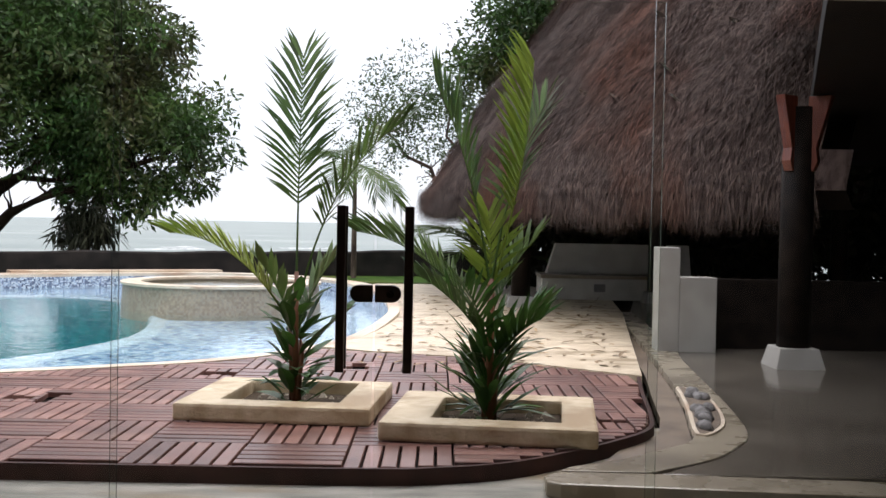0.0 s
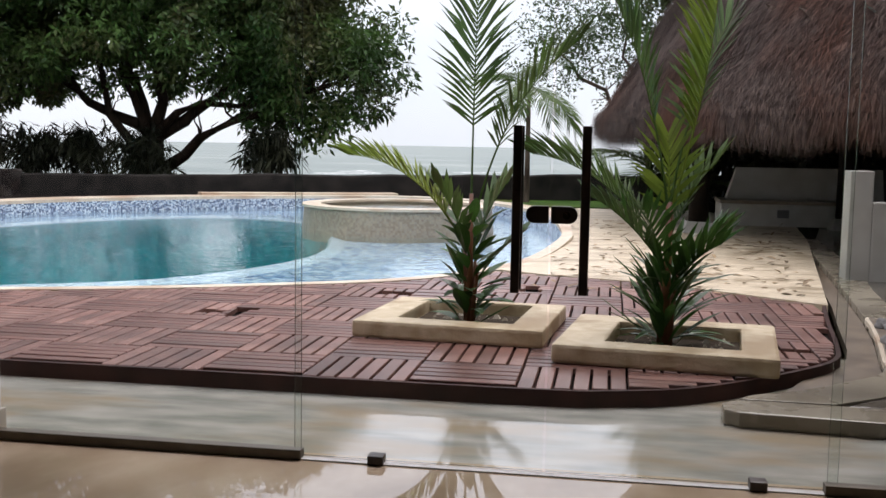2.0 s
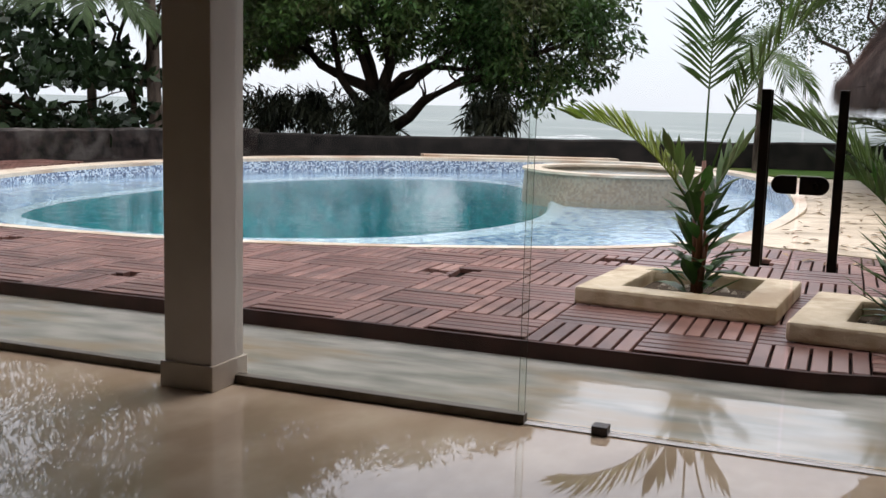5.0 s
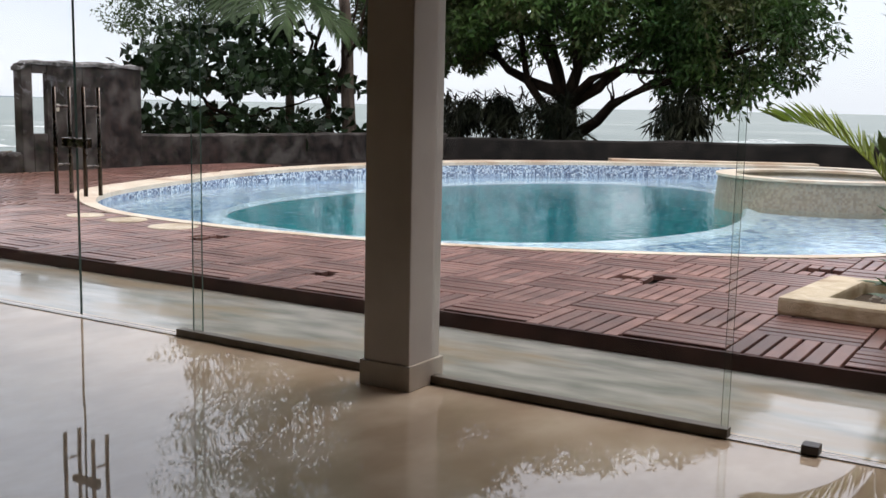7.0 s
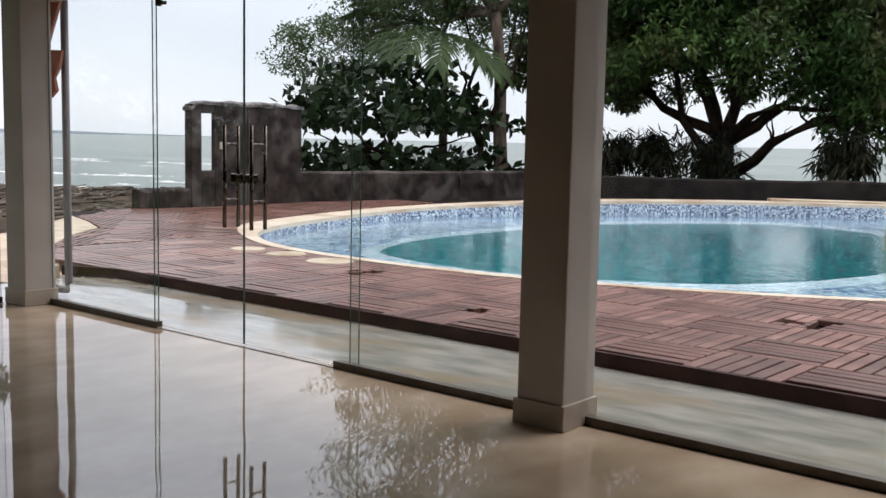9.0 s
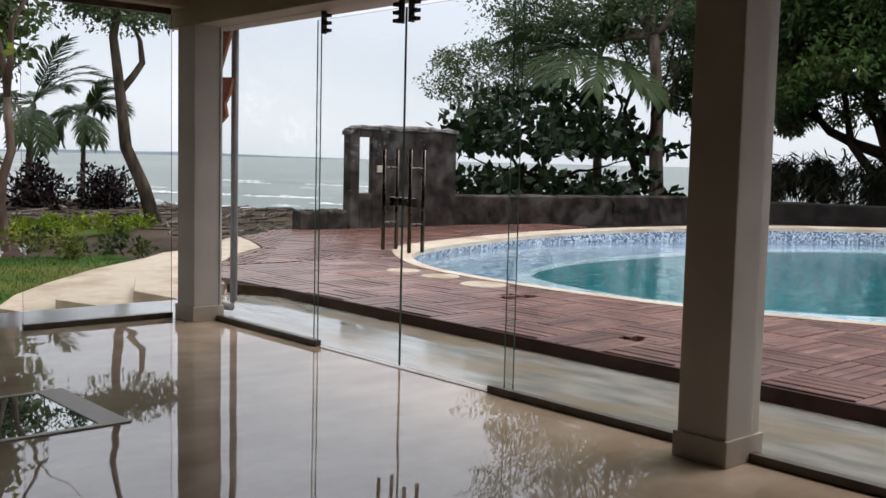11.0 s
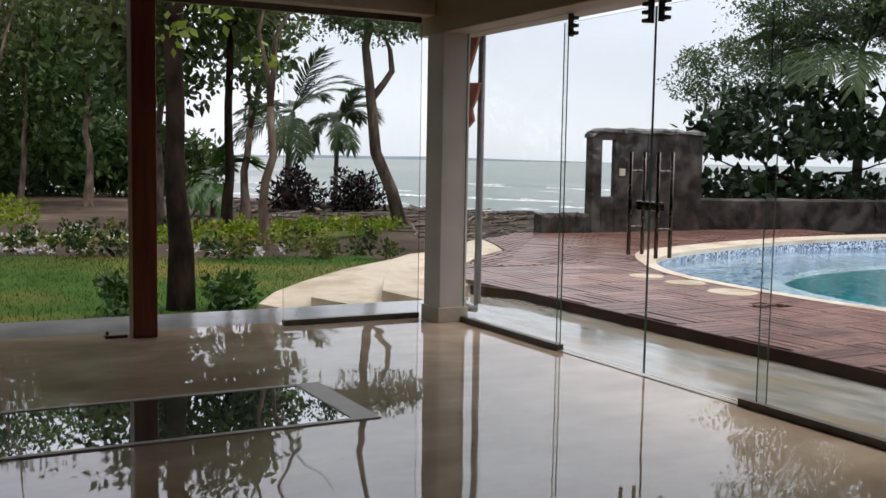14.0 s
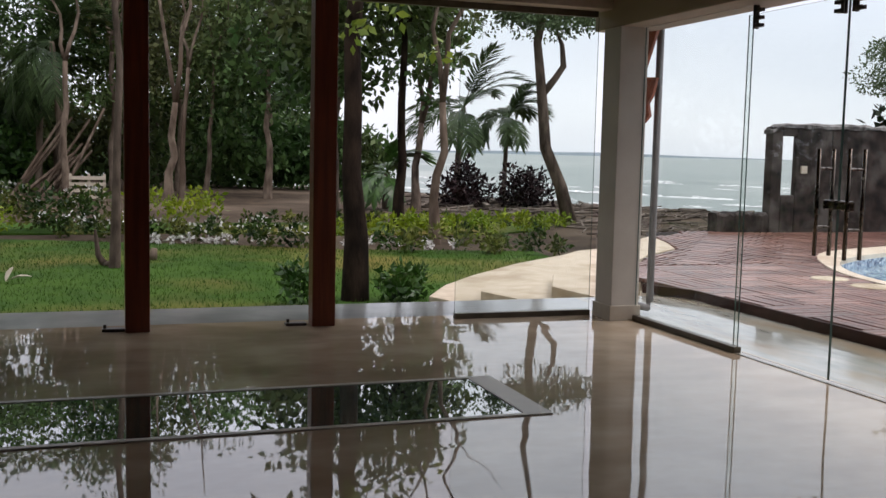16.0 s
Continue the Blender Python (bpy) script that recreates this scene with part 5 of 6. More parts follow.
for k, (x, y, z, rx, rz) in enumerate(((-17.0, 25.3, 1.3, 0.7, 0.6), (-15.7, 25.4, 1.15, 0.9, 0.65), (-14.1, 25.3, 1.15, 0.95, 0.7), (-12.4, 25.3, 0.95, 0.95, 0.9), (-9.0, 25.2, 1.15, 0.75, 0.8))):
    b = thing("screw_pine_bush", "dark hanging strap-leaved bush under the mango tree", "bush", "bushes along the sea wall")
    cl = clump_shell((x, y, z), (rx, 0.5, rz), 46, 0.22, 0.9, 300 + k, -0.9, 0.3)
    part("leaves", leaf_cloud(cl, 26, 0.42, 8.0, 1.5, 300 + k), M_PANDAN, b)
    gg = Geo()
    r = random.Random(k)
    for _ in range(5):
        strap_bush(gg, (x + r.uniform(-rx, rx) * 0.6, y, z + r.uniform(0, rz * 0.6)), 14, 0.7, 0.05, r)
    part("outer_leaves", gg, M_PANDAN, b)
    gg = Geo()
    gg.tube([(x, y, -1.6), (x, y, z)], [0.12, 0.08], 7)
    part("stem", gg, M_BARKDARK, b)

# sea-almond tree, airy tree and palm behind the stone wall
cl = []
r = random.Random(21)
for zz, rad, cnt in ((0.72, 2.9, 60), (1.0, 2.7, 30), (1.75, 2.9, 70), (2.1, 2.6, 60), (2.5, 2.1, 40), (3.0, 1.6, 22)):
    for _ in range(cnt):
        a, k = r.uniform(0, 6.283), rad * math.sqrt(r.random())
        cl.append((-18.0 + k * math.cos(a), 18.6 + k * math.sin(a) * 1.2, zz + r.uniform(-0.10, 0.10), 0.34, 0.34))
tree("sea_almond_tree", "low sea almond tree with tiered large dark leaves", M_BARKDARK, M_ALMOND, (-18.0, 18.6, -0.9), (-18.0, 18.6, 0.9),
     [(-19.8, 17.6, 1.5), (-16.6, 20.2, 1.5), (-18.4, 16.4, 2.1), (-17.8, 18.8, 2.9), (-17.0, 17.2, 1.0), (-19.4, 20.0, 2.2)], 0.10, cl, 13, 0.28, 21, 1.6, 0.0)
cl = clump_shell((-19.2, 22.2, 5.4), (3.8, 3.6, 2.3), 210, 0.6, 0.6, 22, -0.7, 0.4)
cl += clump_shell((-22.4, 21.2, 3.9), (2.5, 1.8, 1.3), 90, 0.5, 0.6, 23)
cl += clump_shell((-19.6, 22.6, 9.2), (4.4, 3.8, 2.9), 230, 0.7, 0.7, 25, -0.9, 0.25)
tree("airy_tree", "tall airy tree with fine grey-green foliage", M_BARK, M_WISP, (-16.05, 20.8, -0.9), (-16.5, 20.9, 4.6),
     [(-21.0, 20.8, 5.6), (-18.6, 22.0, 8.6), (-15.6, 22.6, 6.8), (-23.0, 20.8, 4.4), (-17.2, 21.2, 8.2), (-20.6, 22.8, 8.8)], 0.21, cl, 85, 0.13, 22, 2.4, 0.1, twigs=4)
tree("leaning_dark_tree", "dark forked slender tree beside the wall", M_BARKDARK, M_WISP, (-16.5, 20.6, -0.9), (-16.65, 20.6, 1.2),
     [(-17.5, 20.6, 3.5), (-15.7, 20.8, 4.7), (-15.0, 21.0, 5.4), (-17.2, 20.5, 5.0)], 0.13, clump_shell((-17.2, 21.4, 5.2), (2.0, 2.0, 1.3), 50, 0.6, 0.6, 24), 50, 0.16, 24)
palm("coconut_palm", "coconut palm with drooping fronds behind the stone wall", (-17.75, 20.4, -0.9), 5.0, 24, 2.6, 31, r0=0.12, leaf_len=0.58, width=0.055, nleaf=44, spread=(-0.25, 1.5), droop=1.0)

# airy tree and small palm between pool and thatched roof
cl = clump_shell((-0.4, 34.0, 4.9), (3.6, 2.4, 2.5), 170, 0.55, 0.7, 41, -0.8, 0.3)
tree("airy_tree", "airy tree with fine leaves and thin twigs beyond the sea wall", M_BARK, M_WISP, (1.0, 34.0, -1.5), (0.8, 34.0, 1.8),
     [(-2.8, 33.6, 5.0), (-0.4, 34.2, 6.4), (2.2, 34.0, 6.6), (3.0, 33.4, 4.4), (-0.8, 34, 3.2), (1.4, 33.6, 4.8)], 0.16, cl, 46, 0.15, 41, 2.4, 0.1, twigs=5)
palm("small_palm", "slender young palm before the sea wall", (-2.25, 23.6, 0.10), 2.65, 16, 1.5, 45, mat=M_FROND, r0=0.06, leaf_len=0.42, width=0.03, nleaf=26, spread=(-0.3, 1.3), droop=1.4)
palm("small_palm", "dark young palm beside the terrace", (0.9, 21.2, 0.10), 0.5, 14, 1.8, 47, mat=M_FROND, r0=0.08, leaf_len=0.45, width=0.035, nleaf=26, spread=(0.3, 1.3))
cl = clump_shell((3.9, 31.0, 7.2), (3.8, 3.0, 3.2), 300, 0.75, 0.8, 51, -0.7, 0.5)
tree("broad_tree", "dense dark-green broadleaf tree behind the thatched roof", M_BARKDARK, M_MANGO, (5.4, 31.0, -1.0), (5.4, 31.0, 3.0),
     [(2.2, 30.5, 6.8), (4.2, 31.0, 8.6), (6.8, 31.0, 7.4)], 0.25, cl, 120, 0.20, 51, 2.4, 0.2)

# ---- thatched shelter beside the terrace ----
PX, PY, PR, EZ = 11.55, 20.2, 12.2, 1.62
pal = thing("thatched_roof", "steep hipped thatched roof of brown palm straw", "roof", kind="structure")
A, B, KT = 216, 22, 0.44
SL = 1.30


def roof_pt(a, k):
    """k: 0 at the eave, 1 where the slopes would meet."""
    lump = 0.13 * noise.noise(Vector((a * 9, k * 14, 1))) + 0.07 * noise.noise(Vector((a * 24, k * 34, 5)))
    rad = PR * (1 - k) + lump * 0.6
    z = EZ + 0.22 + (SL * PR - 0.5) * k + 0.5 * (1 - math.exp(-k * 18)) + lump
    return (PX + rad * math.cos(a), PY + rad * math.sin(a), z)


def covered(p):
    """The roof is open towards the house, where the passage joins it."""
    return p[1] > 19.9 or p[2] > 3.6 or p[0] < -0.12 + 0.355 * p[1]


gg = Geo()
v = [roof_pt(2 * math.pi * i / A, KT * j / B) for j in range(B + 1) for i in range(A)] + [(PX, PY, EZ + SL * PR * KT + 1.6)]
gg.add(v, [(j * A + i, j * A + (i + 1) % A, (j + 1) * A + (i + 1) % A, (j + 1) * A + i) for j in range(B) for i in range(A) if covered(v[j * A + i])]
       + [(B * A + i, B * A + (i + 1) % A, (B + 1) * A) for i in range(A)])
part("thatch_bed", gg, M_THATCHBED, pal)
# Lining coloured near-black in place of the shade beneath the thatch.
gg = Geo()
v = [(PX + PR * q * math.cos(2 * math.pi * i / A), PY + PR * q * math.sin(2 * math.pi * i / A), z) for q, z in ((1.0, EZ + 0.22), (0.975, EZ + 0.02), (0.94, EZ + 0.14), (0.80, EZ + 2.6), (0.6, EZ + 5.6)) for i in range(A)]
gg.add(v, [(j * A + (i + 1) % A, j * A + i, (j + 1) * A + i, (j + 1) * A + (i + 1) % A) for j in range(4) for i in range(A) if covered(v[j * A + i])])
part("lining", gg, M_SHADEDWOOD, pal, "underside of the thatch, near-black colour standing for shade")
gg = Geo()
r = random.Random(61)
for _ in range(170000):
    a = r.uniform(math.radians(135), 4.35)
    k = r.random() ** 1.25 * 0.36
    p = Vector(roof_pt(a, k))
    if not covered(p):
        continue
    out = Vector((math.cos(a), math.sin(a), 0))
    sd = Vector((-math.sin(a), math.cos(a), 0))
    dn = (out * (0.61 - 0.35 * math.exp(-k * 18)) - Vector((0, 0, 0.79)) + sd * r.gauss(0, 0.34)).normalized()
    nm = (out * 0.79 + Vector((0, 0, 0.61)))
    ln, w = r.uniform(0.08, 0.26) + (0.3 if r.random() < 0.05 else 0), r.uniform(0.004, 0.009)
    if k < 0.03:
        dn = (dn - Vector((0, 0, 0.5 * r.random())) - out * 0.25).normalized()
    q = p + nm * r.uniform(0.005, 0.06)
    e = q + dn * ln + nm * r.uniform(-0.01, 0.10)
    gg.add([q - sd * w, q + sd * w, e], [(0, 1, 2)])
tagged(part("straw", gg, M_THATCH, pal), kind="stuff")
gg = Geo()
for _ in range(36000):
    a = r.uniform(math.radians(135), 4.3)
    rad = PR * r.uniform(0.97, 1.006)
    q = Vector((PX + rad * math.cos(a), PY + rad * math.sin(a), EZ + r.uniform(0.10, 0.42) + 0.16 * noise.noise(Vector((a * 16, 0, 2)))))
    if not covered(q):
        continue
    sd = Vector((-math.sin(a), math.cos(a), 0))
    e = q + Vector((math.cos(a), math.sin(a), 0)) * r.uniform(-0.06, 0.12) + sd * r.uniform(-0.12, 0.12) - Vector((0, 0, r.uniform(0.15, 0.46)))
    w = r.uniform(0.004, 0.009)
    gg.add([q - sd * w, q + sd * w, e], [(0, 1, 2)])
tagged(part("fringe", gg, M_THATCH, pal), kind="stuff")
# fallen leaves on the thatch
for k, (a, q) in enumerate(((214, 0.06), (217, 0.085), (219, 0.06), (214, 0.13), (210, 0.07), (221, 0.12))):
    gg = Geo()
    p = Vector(roof_pt(math.radians(a), q)) + Vector((-0.06, -0.06, 0.08))
    blade(gg, p, (0.6, -0.5 + 0.2 * k, -0.5), 0.34, 0.2, 0.3)
    solo("fallen_leaf", gg, M_DRIFT, "dry grey leaf lying on the thatch", "leaf", "dry leaves on the thatch")
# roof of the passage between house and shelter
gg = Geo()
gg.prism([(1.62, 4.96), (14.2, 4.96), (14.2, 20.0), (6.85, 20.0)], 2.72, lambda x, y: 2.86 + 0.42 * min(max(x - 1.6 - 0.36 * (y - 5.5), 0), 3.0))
solo("roof_passage", gg, M_SHADEDWOOD, "dark timber roof over the passage", "roof", kind="structure")
# Unseen slab above the view, added to keep skylight off the shelter floor.
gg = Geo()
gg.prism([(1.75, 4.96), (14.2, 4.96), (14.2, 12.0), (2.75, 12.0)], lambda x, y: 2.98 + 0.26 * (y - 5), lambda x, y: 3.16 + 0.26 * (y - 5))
solo("roof_shade_slab", gg, M_SHADEDWOOD, "unseen roof slab added to shade the shelter floor", "roof", kind="structure")
# Wall outside the view, added only to block light from the east.
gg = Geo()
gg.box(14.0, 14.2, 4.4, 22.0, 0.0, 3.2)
solo("wall_light_block", gg, M_SHADEDWOOD, "unseen dark wall added to shut light out of the shelter", "wall", kind="structure")
# pale front edge of the shelter's floor
gg = Geo()
gg.prism([(0.27, 5.12), (0.34, 5.07), (1.95, 4.93), (3.2, 4.82), (14.0, 4.82), (14.0, 5.16), (3.2, 5.16), (0.88, 5.33), (0.36, 5.35), (0.27, 5.25)], -0.004, 0.079)
solo("trim_front_edge", gg, M_KERB, "grey-beige stone front edge of the raised floor", "edge", kind="structure", bevel=0.015)
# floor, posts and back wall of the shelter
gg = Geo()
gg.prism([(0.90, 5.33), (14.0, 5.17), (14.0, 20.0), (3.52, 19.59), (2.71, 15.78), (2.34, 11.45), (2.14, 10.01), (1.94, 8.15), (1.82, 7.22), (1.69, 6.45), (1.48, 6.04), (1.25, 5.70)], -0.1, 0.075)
solo("pavement_shelter", gg, M_SHELTER, "grey-beige polished floor under the thatched shelter, colour darkened for shade", "pavement", kind="structure", bevel=0.015)
gg = Geo()
kerb_in = smooth_open([(0.37, 5.33), (0.46, 5.45), (0.75, 5.63), (1.04, 5.91), (1.30, 6.21), (1.43, 6.81), (1.67, 8.19), (2.04, 11.45), (2.49, 15.78)], 4)
kerb_out = smooth_open([(2.75, 15.78), (2.36, 11.45), (2.16, 10.01), (1.96, 8.15), (1.85, 7.22), (1.71, 6.40), (1.50, 5.98), (1.28, 5.67), (0.94, 5.39), (0.86, 5.33)], 4)
gg.prism(kerb_in + kerb_out, 0.0, 0.085)
solo("trim_kerb", gg, M_KERB, "smooth grey-beige kerb round the small basin", "kerb", kind="structure", bevel=0.006)
gg = Geo()
gg.prism([(0.53, 5.47), (0.88, 6.24), (1.19, 6.65), (1.32, 7.22), (1.47, 8.25), (1.62, 9.18), (2.44, 15.78)] + [(x - 0.005, y) for x, y in reversed(kerb_in[6:])], -0.05, 0.025)
solo("channel", gg, M_CHANNEL, "dark drain channel beside the deck", "channel", kind="structure")
BASIN = smooth_loop([(1.38, 6.34), (1.56, 6.56), (1.68, 6.96), (1.77, 7.53), (1.78, 7.94), (1.70, 8.23), (1.64, 7.84), (1.53, 7.17)], 4)
gg = Geo()
gg.prism(offset_loop(BASIN, 0.028), 0.06, 0.100)
solo("basin_rim", gg, M_COPING, "pale rim of a small basin", "rim", kind="structure", bevel=0.004)
gg = Geo()
gg.prism(BASIN, 0.07, 0.104)
solo("basin_bed", gg, M_CHANNEL, "dark wet bed of the small basin", "basin bed", kind="structure")
r = random.Random(66)
for _ in range(60):
    x, y, q = r.uniform(1.35, 1.78), r.uniform(6.35, 8.20), r.uniform(0.04, 0.07)
    if inside(offset_loop(BASIN, -0.03), x, y):
        gg = Geo()
        gg.tube([(x, y - q * 1.6, 0.104), (x + r.uniform(-0.02, 0.02), y - q * 0.7, 0.11), (x, y + q * 0.7, 0.11), (x, y + q * 1.5, 0.104)], [q * 0.3, q * 0.75, q * 0.7, q * 0.25], 7)
        solo("basin_stone", gg, M_LAVACAP, "smooth grey stone lying in the small basin", "stone", "stones in the basin", smooth=True)
for x, y in ((3.18, 9.8), (1.05, 16.4), (3.6, 18.0), (6.2, 8.0), (9.5, 8.2), (7.0, 18.4)):
    t = thing("shelter_post", "dark timber post on a pale stone foot", "post", "posts of the thatched shelter")
    gg = Geo()
    gg.tube([(x, y, 0.27), (x, y, 2.6)], [0.16, 0.15], 10)
    part("timber", gg, M_SHADEDWOOD, t, smooth=True)
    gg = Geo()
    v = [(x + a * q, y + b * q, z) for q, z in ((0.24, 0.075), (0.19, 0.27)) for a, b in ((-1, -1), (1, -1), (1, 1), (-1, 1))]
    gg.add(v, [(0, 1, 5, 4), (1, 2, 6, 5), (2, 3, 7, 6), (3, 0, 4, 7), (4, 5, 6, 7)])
    part("foot", gg, M_DIMWHITE, t, "pale stone foot", bevel=0.01)
# Orange carving in the darker red wood, which imitates its dim light.
t = thing("post_bracket", "carved orange wooden bracket on the shelter post, coloured dark red for shade", "bracket")
gg = Geo()
prof = [(0.0, 1.98), (0.06, 1.98), (0.10, 2.08), (0.08, 2.2), (0.12, 2.34), (0.22, 2.70), (0.0, 2.70)]
for ux, uy in ((-0.8, -0.6), (0.8, -0.6)):
    v = [(3.18 + ux * (0.1 + q) - uy * s * 0.05, 9.80 + uy * (0.1 + q) + ux * s * 0.05, z) for s in (-1, 1) for q, z in prof]
    m7 = len(prof)
    gg.add(v, [tuple(range(m7)), tuple(reversed(range(m7, 2 * m7)))] + [(i, i + m7, (i + 1) % m7 + m7, (i + 1) % m7) for i in range(m7)])
part("carving", gg, M_REDWOOD, t, bevel=0.006)
# Added block standing in for a white shape mirrored in the right-hand pane.
t = thing("pane_reflection_block", "white stepped block standing in for a reflection in the glass panel", "counter")
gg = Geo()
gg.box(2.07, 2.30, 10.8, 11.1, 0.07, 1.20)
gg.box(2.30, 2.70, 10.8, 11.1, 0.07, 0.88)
part("body", gg, M_DIMWHITE, t, bevel=0.012)
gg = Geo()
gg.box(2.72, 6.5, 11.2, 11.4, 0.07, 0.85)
solo("counter_front", gg, M_SHADEDWOOD, "dark wooden counter front under the thatch", "counter", bevel=0.01)
t = thing("stone_bench", "pale plastered bench with a mosaic-edged seat and high back", "bench")
gg = Geo()
gg.box(1.58, 4.4, 18.2, 19.2, 0.09, 0.47)
part("base", gg, M_PLASTER, t, bevel=0.015)
gg = Geo()
gg.box(1.56, 4.42, 18.18, 19.2, 0.471, 0.535)
part("seat", gg, M_JAC, t, "green-beige mosaic seat edge", bevel=0.006)
gg = Geo()
gg.add([(1.72, 18.75, 0.535), (4.4, 18.75, 0.535), (4.4, 19.1, 0.535), (1.72, 19.1, 0.535), (1.90, 18.95, 1.09), (4.4, 18.95, 1.09), (4.4, 19.12, 1.09), (1.90, 19.12, 1.09)],
       [(0, 1, 5, 4), (1, 2, 6, 5), (2, 3, 7, 6), (3, 0, 4, 7), (4, 5, 6, 7)])
part("backrest", gg, M_PLASTER, t, bevel=0.01)
gg = Geo()
gg.box(2.52, 2.72, 18.17, 18.2, 0.24, 0.38)
part("vent", gg, M_PIPE, t, "small grey vent plate", bevel=0.005)
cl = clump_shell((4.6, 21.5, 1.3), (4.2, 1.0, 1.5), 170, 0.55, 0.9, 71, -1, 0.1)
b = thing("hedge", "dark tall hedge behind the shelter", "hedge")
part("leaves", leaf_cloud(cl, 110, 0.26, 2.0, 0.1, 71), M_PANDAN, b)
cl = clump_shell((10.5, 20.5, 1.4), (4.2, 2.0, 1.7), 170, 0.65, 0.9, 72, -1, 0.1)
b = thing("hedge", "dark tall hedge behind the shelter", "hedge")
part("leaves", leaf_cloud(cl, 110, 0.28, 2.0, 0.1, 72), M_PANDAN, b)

# ---- garden ----
def hedge(name, label, mat, pts, w, h, per, size, seed, flowers=0, elong=1.9):
    r = random.Random(seed)
    cl = []
    for (x0, y0), (x1, y1) in zip(pts, pts[1:]):
        n = max(int(math.hypot(x1 - x0, y1 - y0) / 0.28), 2)
        for i in range(n):
            u = i / n
            for _ in range(2):
                cl.append((x0 + (x1 - x0) * u + r.uniform(-w, w) * 0.5, y0 + (y1 - y0) * u + r.uniform(-0.2, 0.2), -0.40 + h * r.uniform(0.25, 0.8), h * 0.38, 0.9))
    t = thing(name, label, "hedge", "garden hedges")
    part("leaves", leaf_cloud(cl, per, size, elong, -0.2, seed), mat, t)
    if flowers:
        top = [(x, y, z + q * 0.6, 0.14, 0.5) for x, y, z, q, _ in r.sample(cl, min(flowers, len(cl)))]
        part("blossoms", leaf_cloud(top, 9, 0.075, 1.3, -0.5, seed + 1), M_FLOWER, t, "white blossoms")
    return t


hedge("hedge_row", "low dark hedge with yellow-tipped leaves along the lawn", M_HEDGE, [(-17.6, 4.6), (-17.5, 5.6), (-17.3, 6.6), (-17.0, 7.8)], 0.9, 0.46, 60, 0.11, 81)
hedge("hedge_row", "low dark hedge clump with white blossoms along the lawn", M_HEDGE, [(-18.7, 2.4), (-18.5, 3.7)], 0.8, 0.52, 60, 0.12, 82, 8)
hedge("hedge_row", "low dark hedge with white blossoms beside the pale flower bed", M_HEDGE, [(-21.2, -0.9), (-20.4, 0.5), (-20.2, 1.5), (-20.1, 2.4)], 0.7, 0.46, 60, 0.11, 83, 22)
hedge("white_flower_bed", "low bed of white flowers along the hedge", M_FLOWER, [(-19.5, 0.5), (-19.5, 1.6), (-19.3, 2.9)], 0.35, 0.17, 22, 0.08, 84)
hedge("white_flower_bed", "low bed of white flowers near the steps", M_FLOWER, [(-18.5, 4.1), (-18.3, 5.4), (-18.2, 6.4)], 0.35, 0.17, 22, 0.08, 92)
hedge("lime_hedge", "bright yellow-green low hedge", M_LIME, [(-20.9, 4.5), (-20.7, 5.8), (-20.5, 7.6)], 0.9, 0.46, 44, 0.12, 85)
hedge("lime_hedge", "bright yellow-green hedge behind the white flowers", M_LIME, [(-24.0, 0.9), (-23.9, 1.8), (-23.8, 2.7)], 1.2, 0.78, 50, 0.14, 86)
hedge("lime_hedge", "bright yellow-green low hedge", M_LIME, [(-22.0, 6.6), (-21.6, 8.4), (-21.6, 10.2)], 0.8, 0.42, 44, 0.12, 87)
hedge("lime_hedge", "bright yellow-green rounded shrub on the lawn edge", M_LIME, [(-21.0, -3.2), (-20.9, -2.3), (-20.8, -1.5)], 0.7, 0.52, 44, 0.11, 88)
hedge("hedge_row", "dark bushy hedge with white blossoms and yellow tips", M_HEDGE, [(-23.0, -8.0), (-22.8, -4.0), (-22.4, -1.2), (-22.3, 0.4)], 1.2, 0.92, 64, 0.14, 89, 34)
hedge("hedge_row", "dark clipped hedge behind the grass", M_HEDGE, [(-24.6, 3.4), (-24.2, 5.4), (-23.8, 8.0), (-23.0, 11.0)], 0.5, 0.28, 30, 0.12, 90)
for k, (x, y, h) in enumerate(((-12.0, 2.05, 0.42), (-11.95, 3.15, 0.42), (-12.2, 3.4, 0.36))):
    cl = clump_shell((x, y, -0.4 + h * 0.55), (0.22, 0.22, h * 0.5), 22, 0.10, 0.9, 91 + k)
    t = thing("small_shrub", "small dark green shrub at the tree foot", "shrub", "shrubs on the lawn")
    part("leaves", leaf_cloud(cl, 14, 0.11, 2.0, -0.4, 91 + k), M_LEAFG, t)
for k, (x, y, s) in enumerate(((-32.0, 11.3, 0.8), (-31.6, 13.2, 0.75))):
    cl = clump_shell((x, y, 0.2 * s), (1.0 * s, 1.1 * s, 0.9 * s), 40, 0.4, 0.9, 95 + k)
    t = thing("purple_shrub", "dark purple-leaved shrub near the beach", "shrub", "purple shrubs")
    part("leaves", leaf_cloud(cl, 40, 0.2, 2.4, -0.4, 95 + k), M_PURPLE, t)

# garden trees: trunk line from foot to top
def slim_tree(label, base, fork, tops, r0, bark, seed, cl=None, mat=M_FOREST, per=40, size=0.26, elong=2.0):
    return tree("garden_tree", label, bark, mat, (*base, -0.45), fork, tops, r0, cl, per, size, seed, elong, 0.3, twigs=1, group="garden trees")


slim_tree("thick rough-barked tree at the lawn edge", (-12.25, 2.75), (-12.3, 2.75, 4.2), [(-13.2, 2.2, 7.0), (-11.8, 3.6, 7.0)], 0.13, M_BARKDARK, 101,
          clump_shell((-12.4, 3.1, 3.2), (0.9, 0.9, 1.3), 16, 0.25, 0.9, 101), M_FRONDY, 12, 0.14, 1.7)
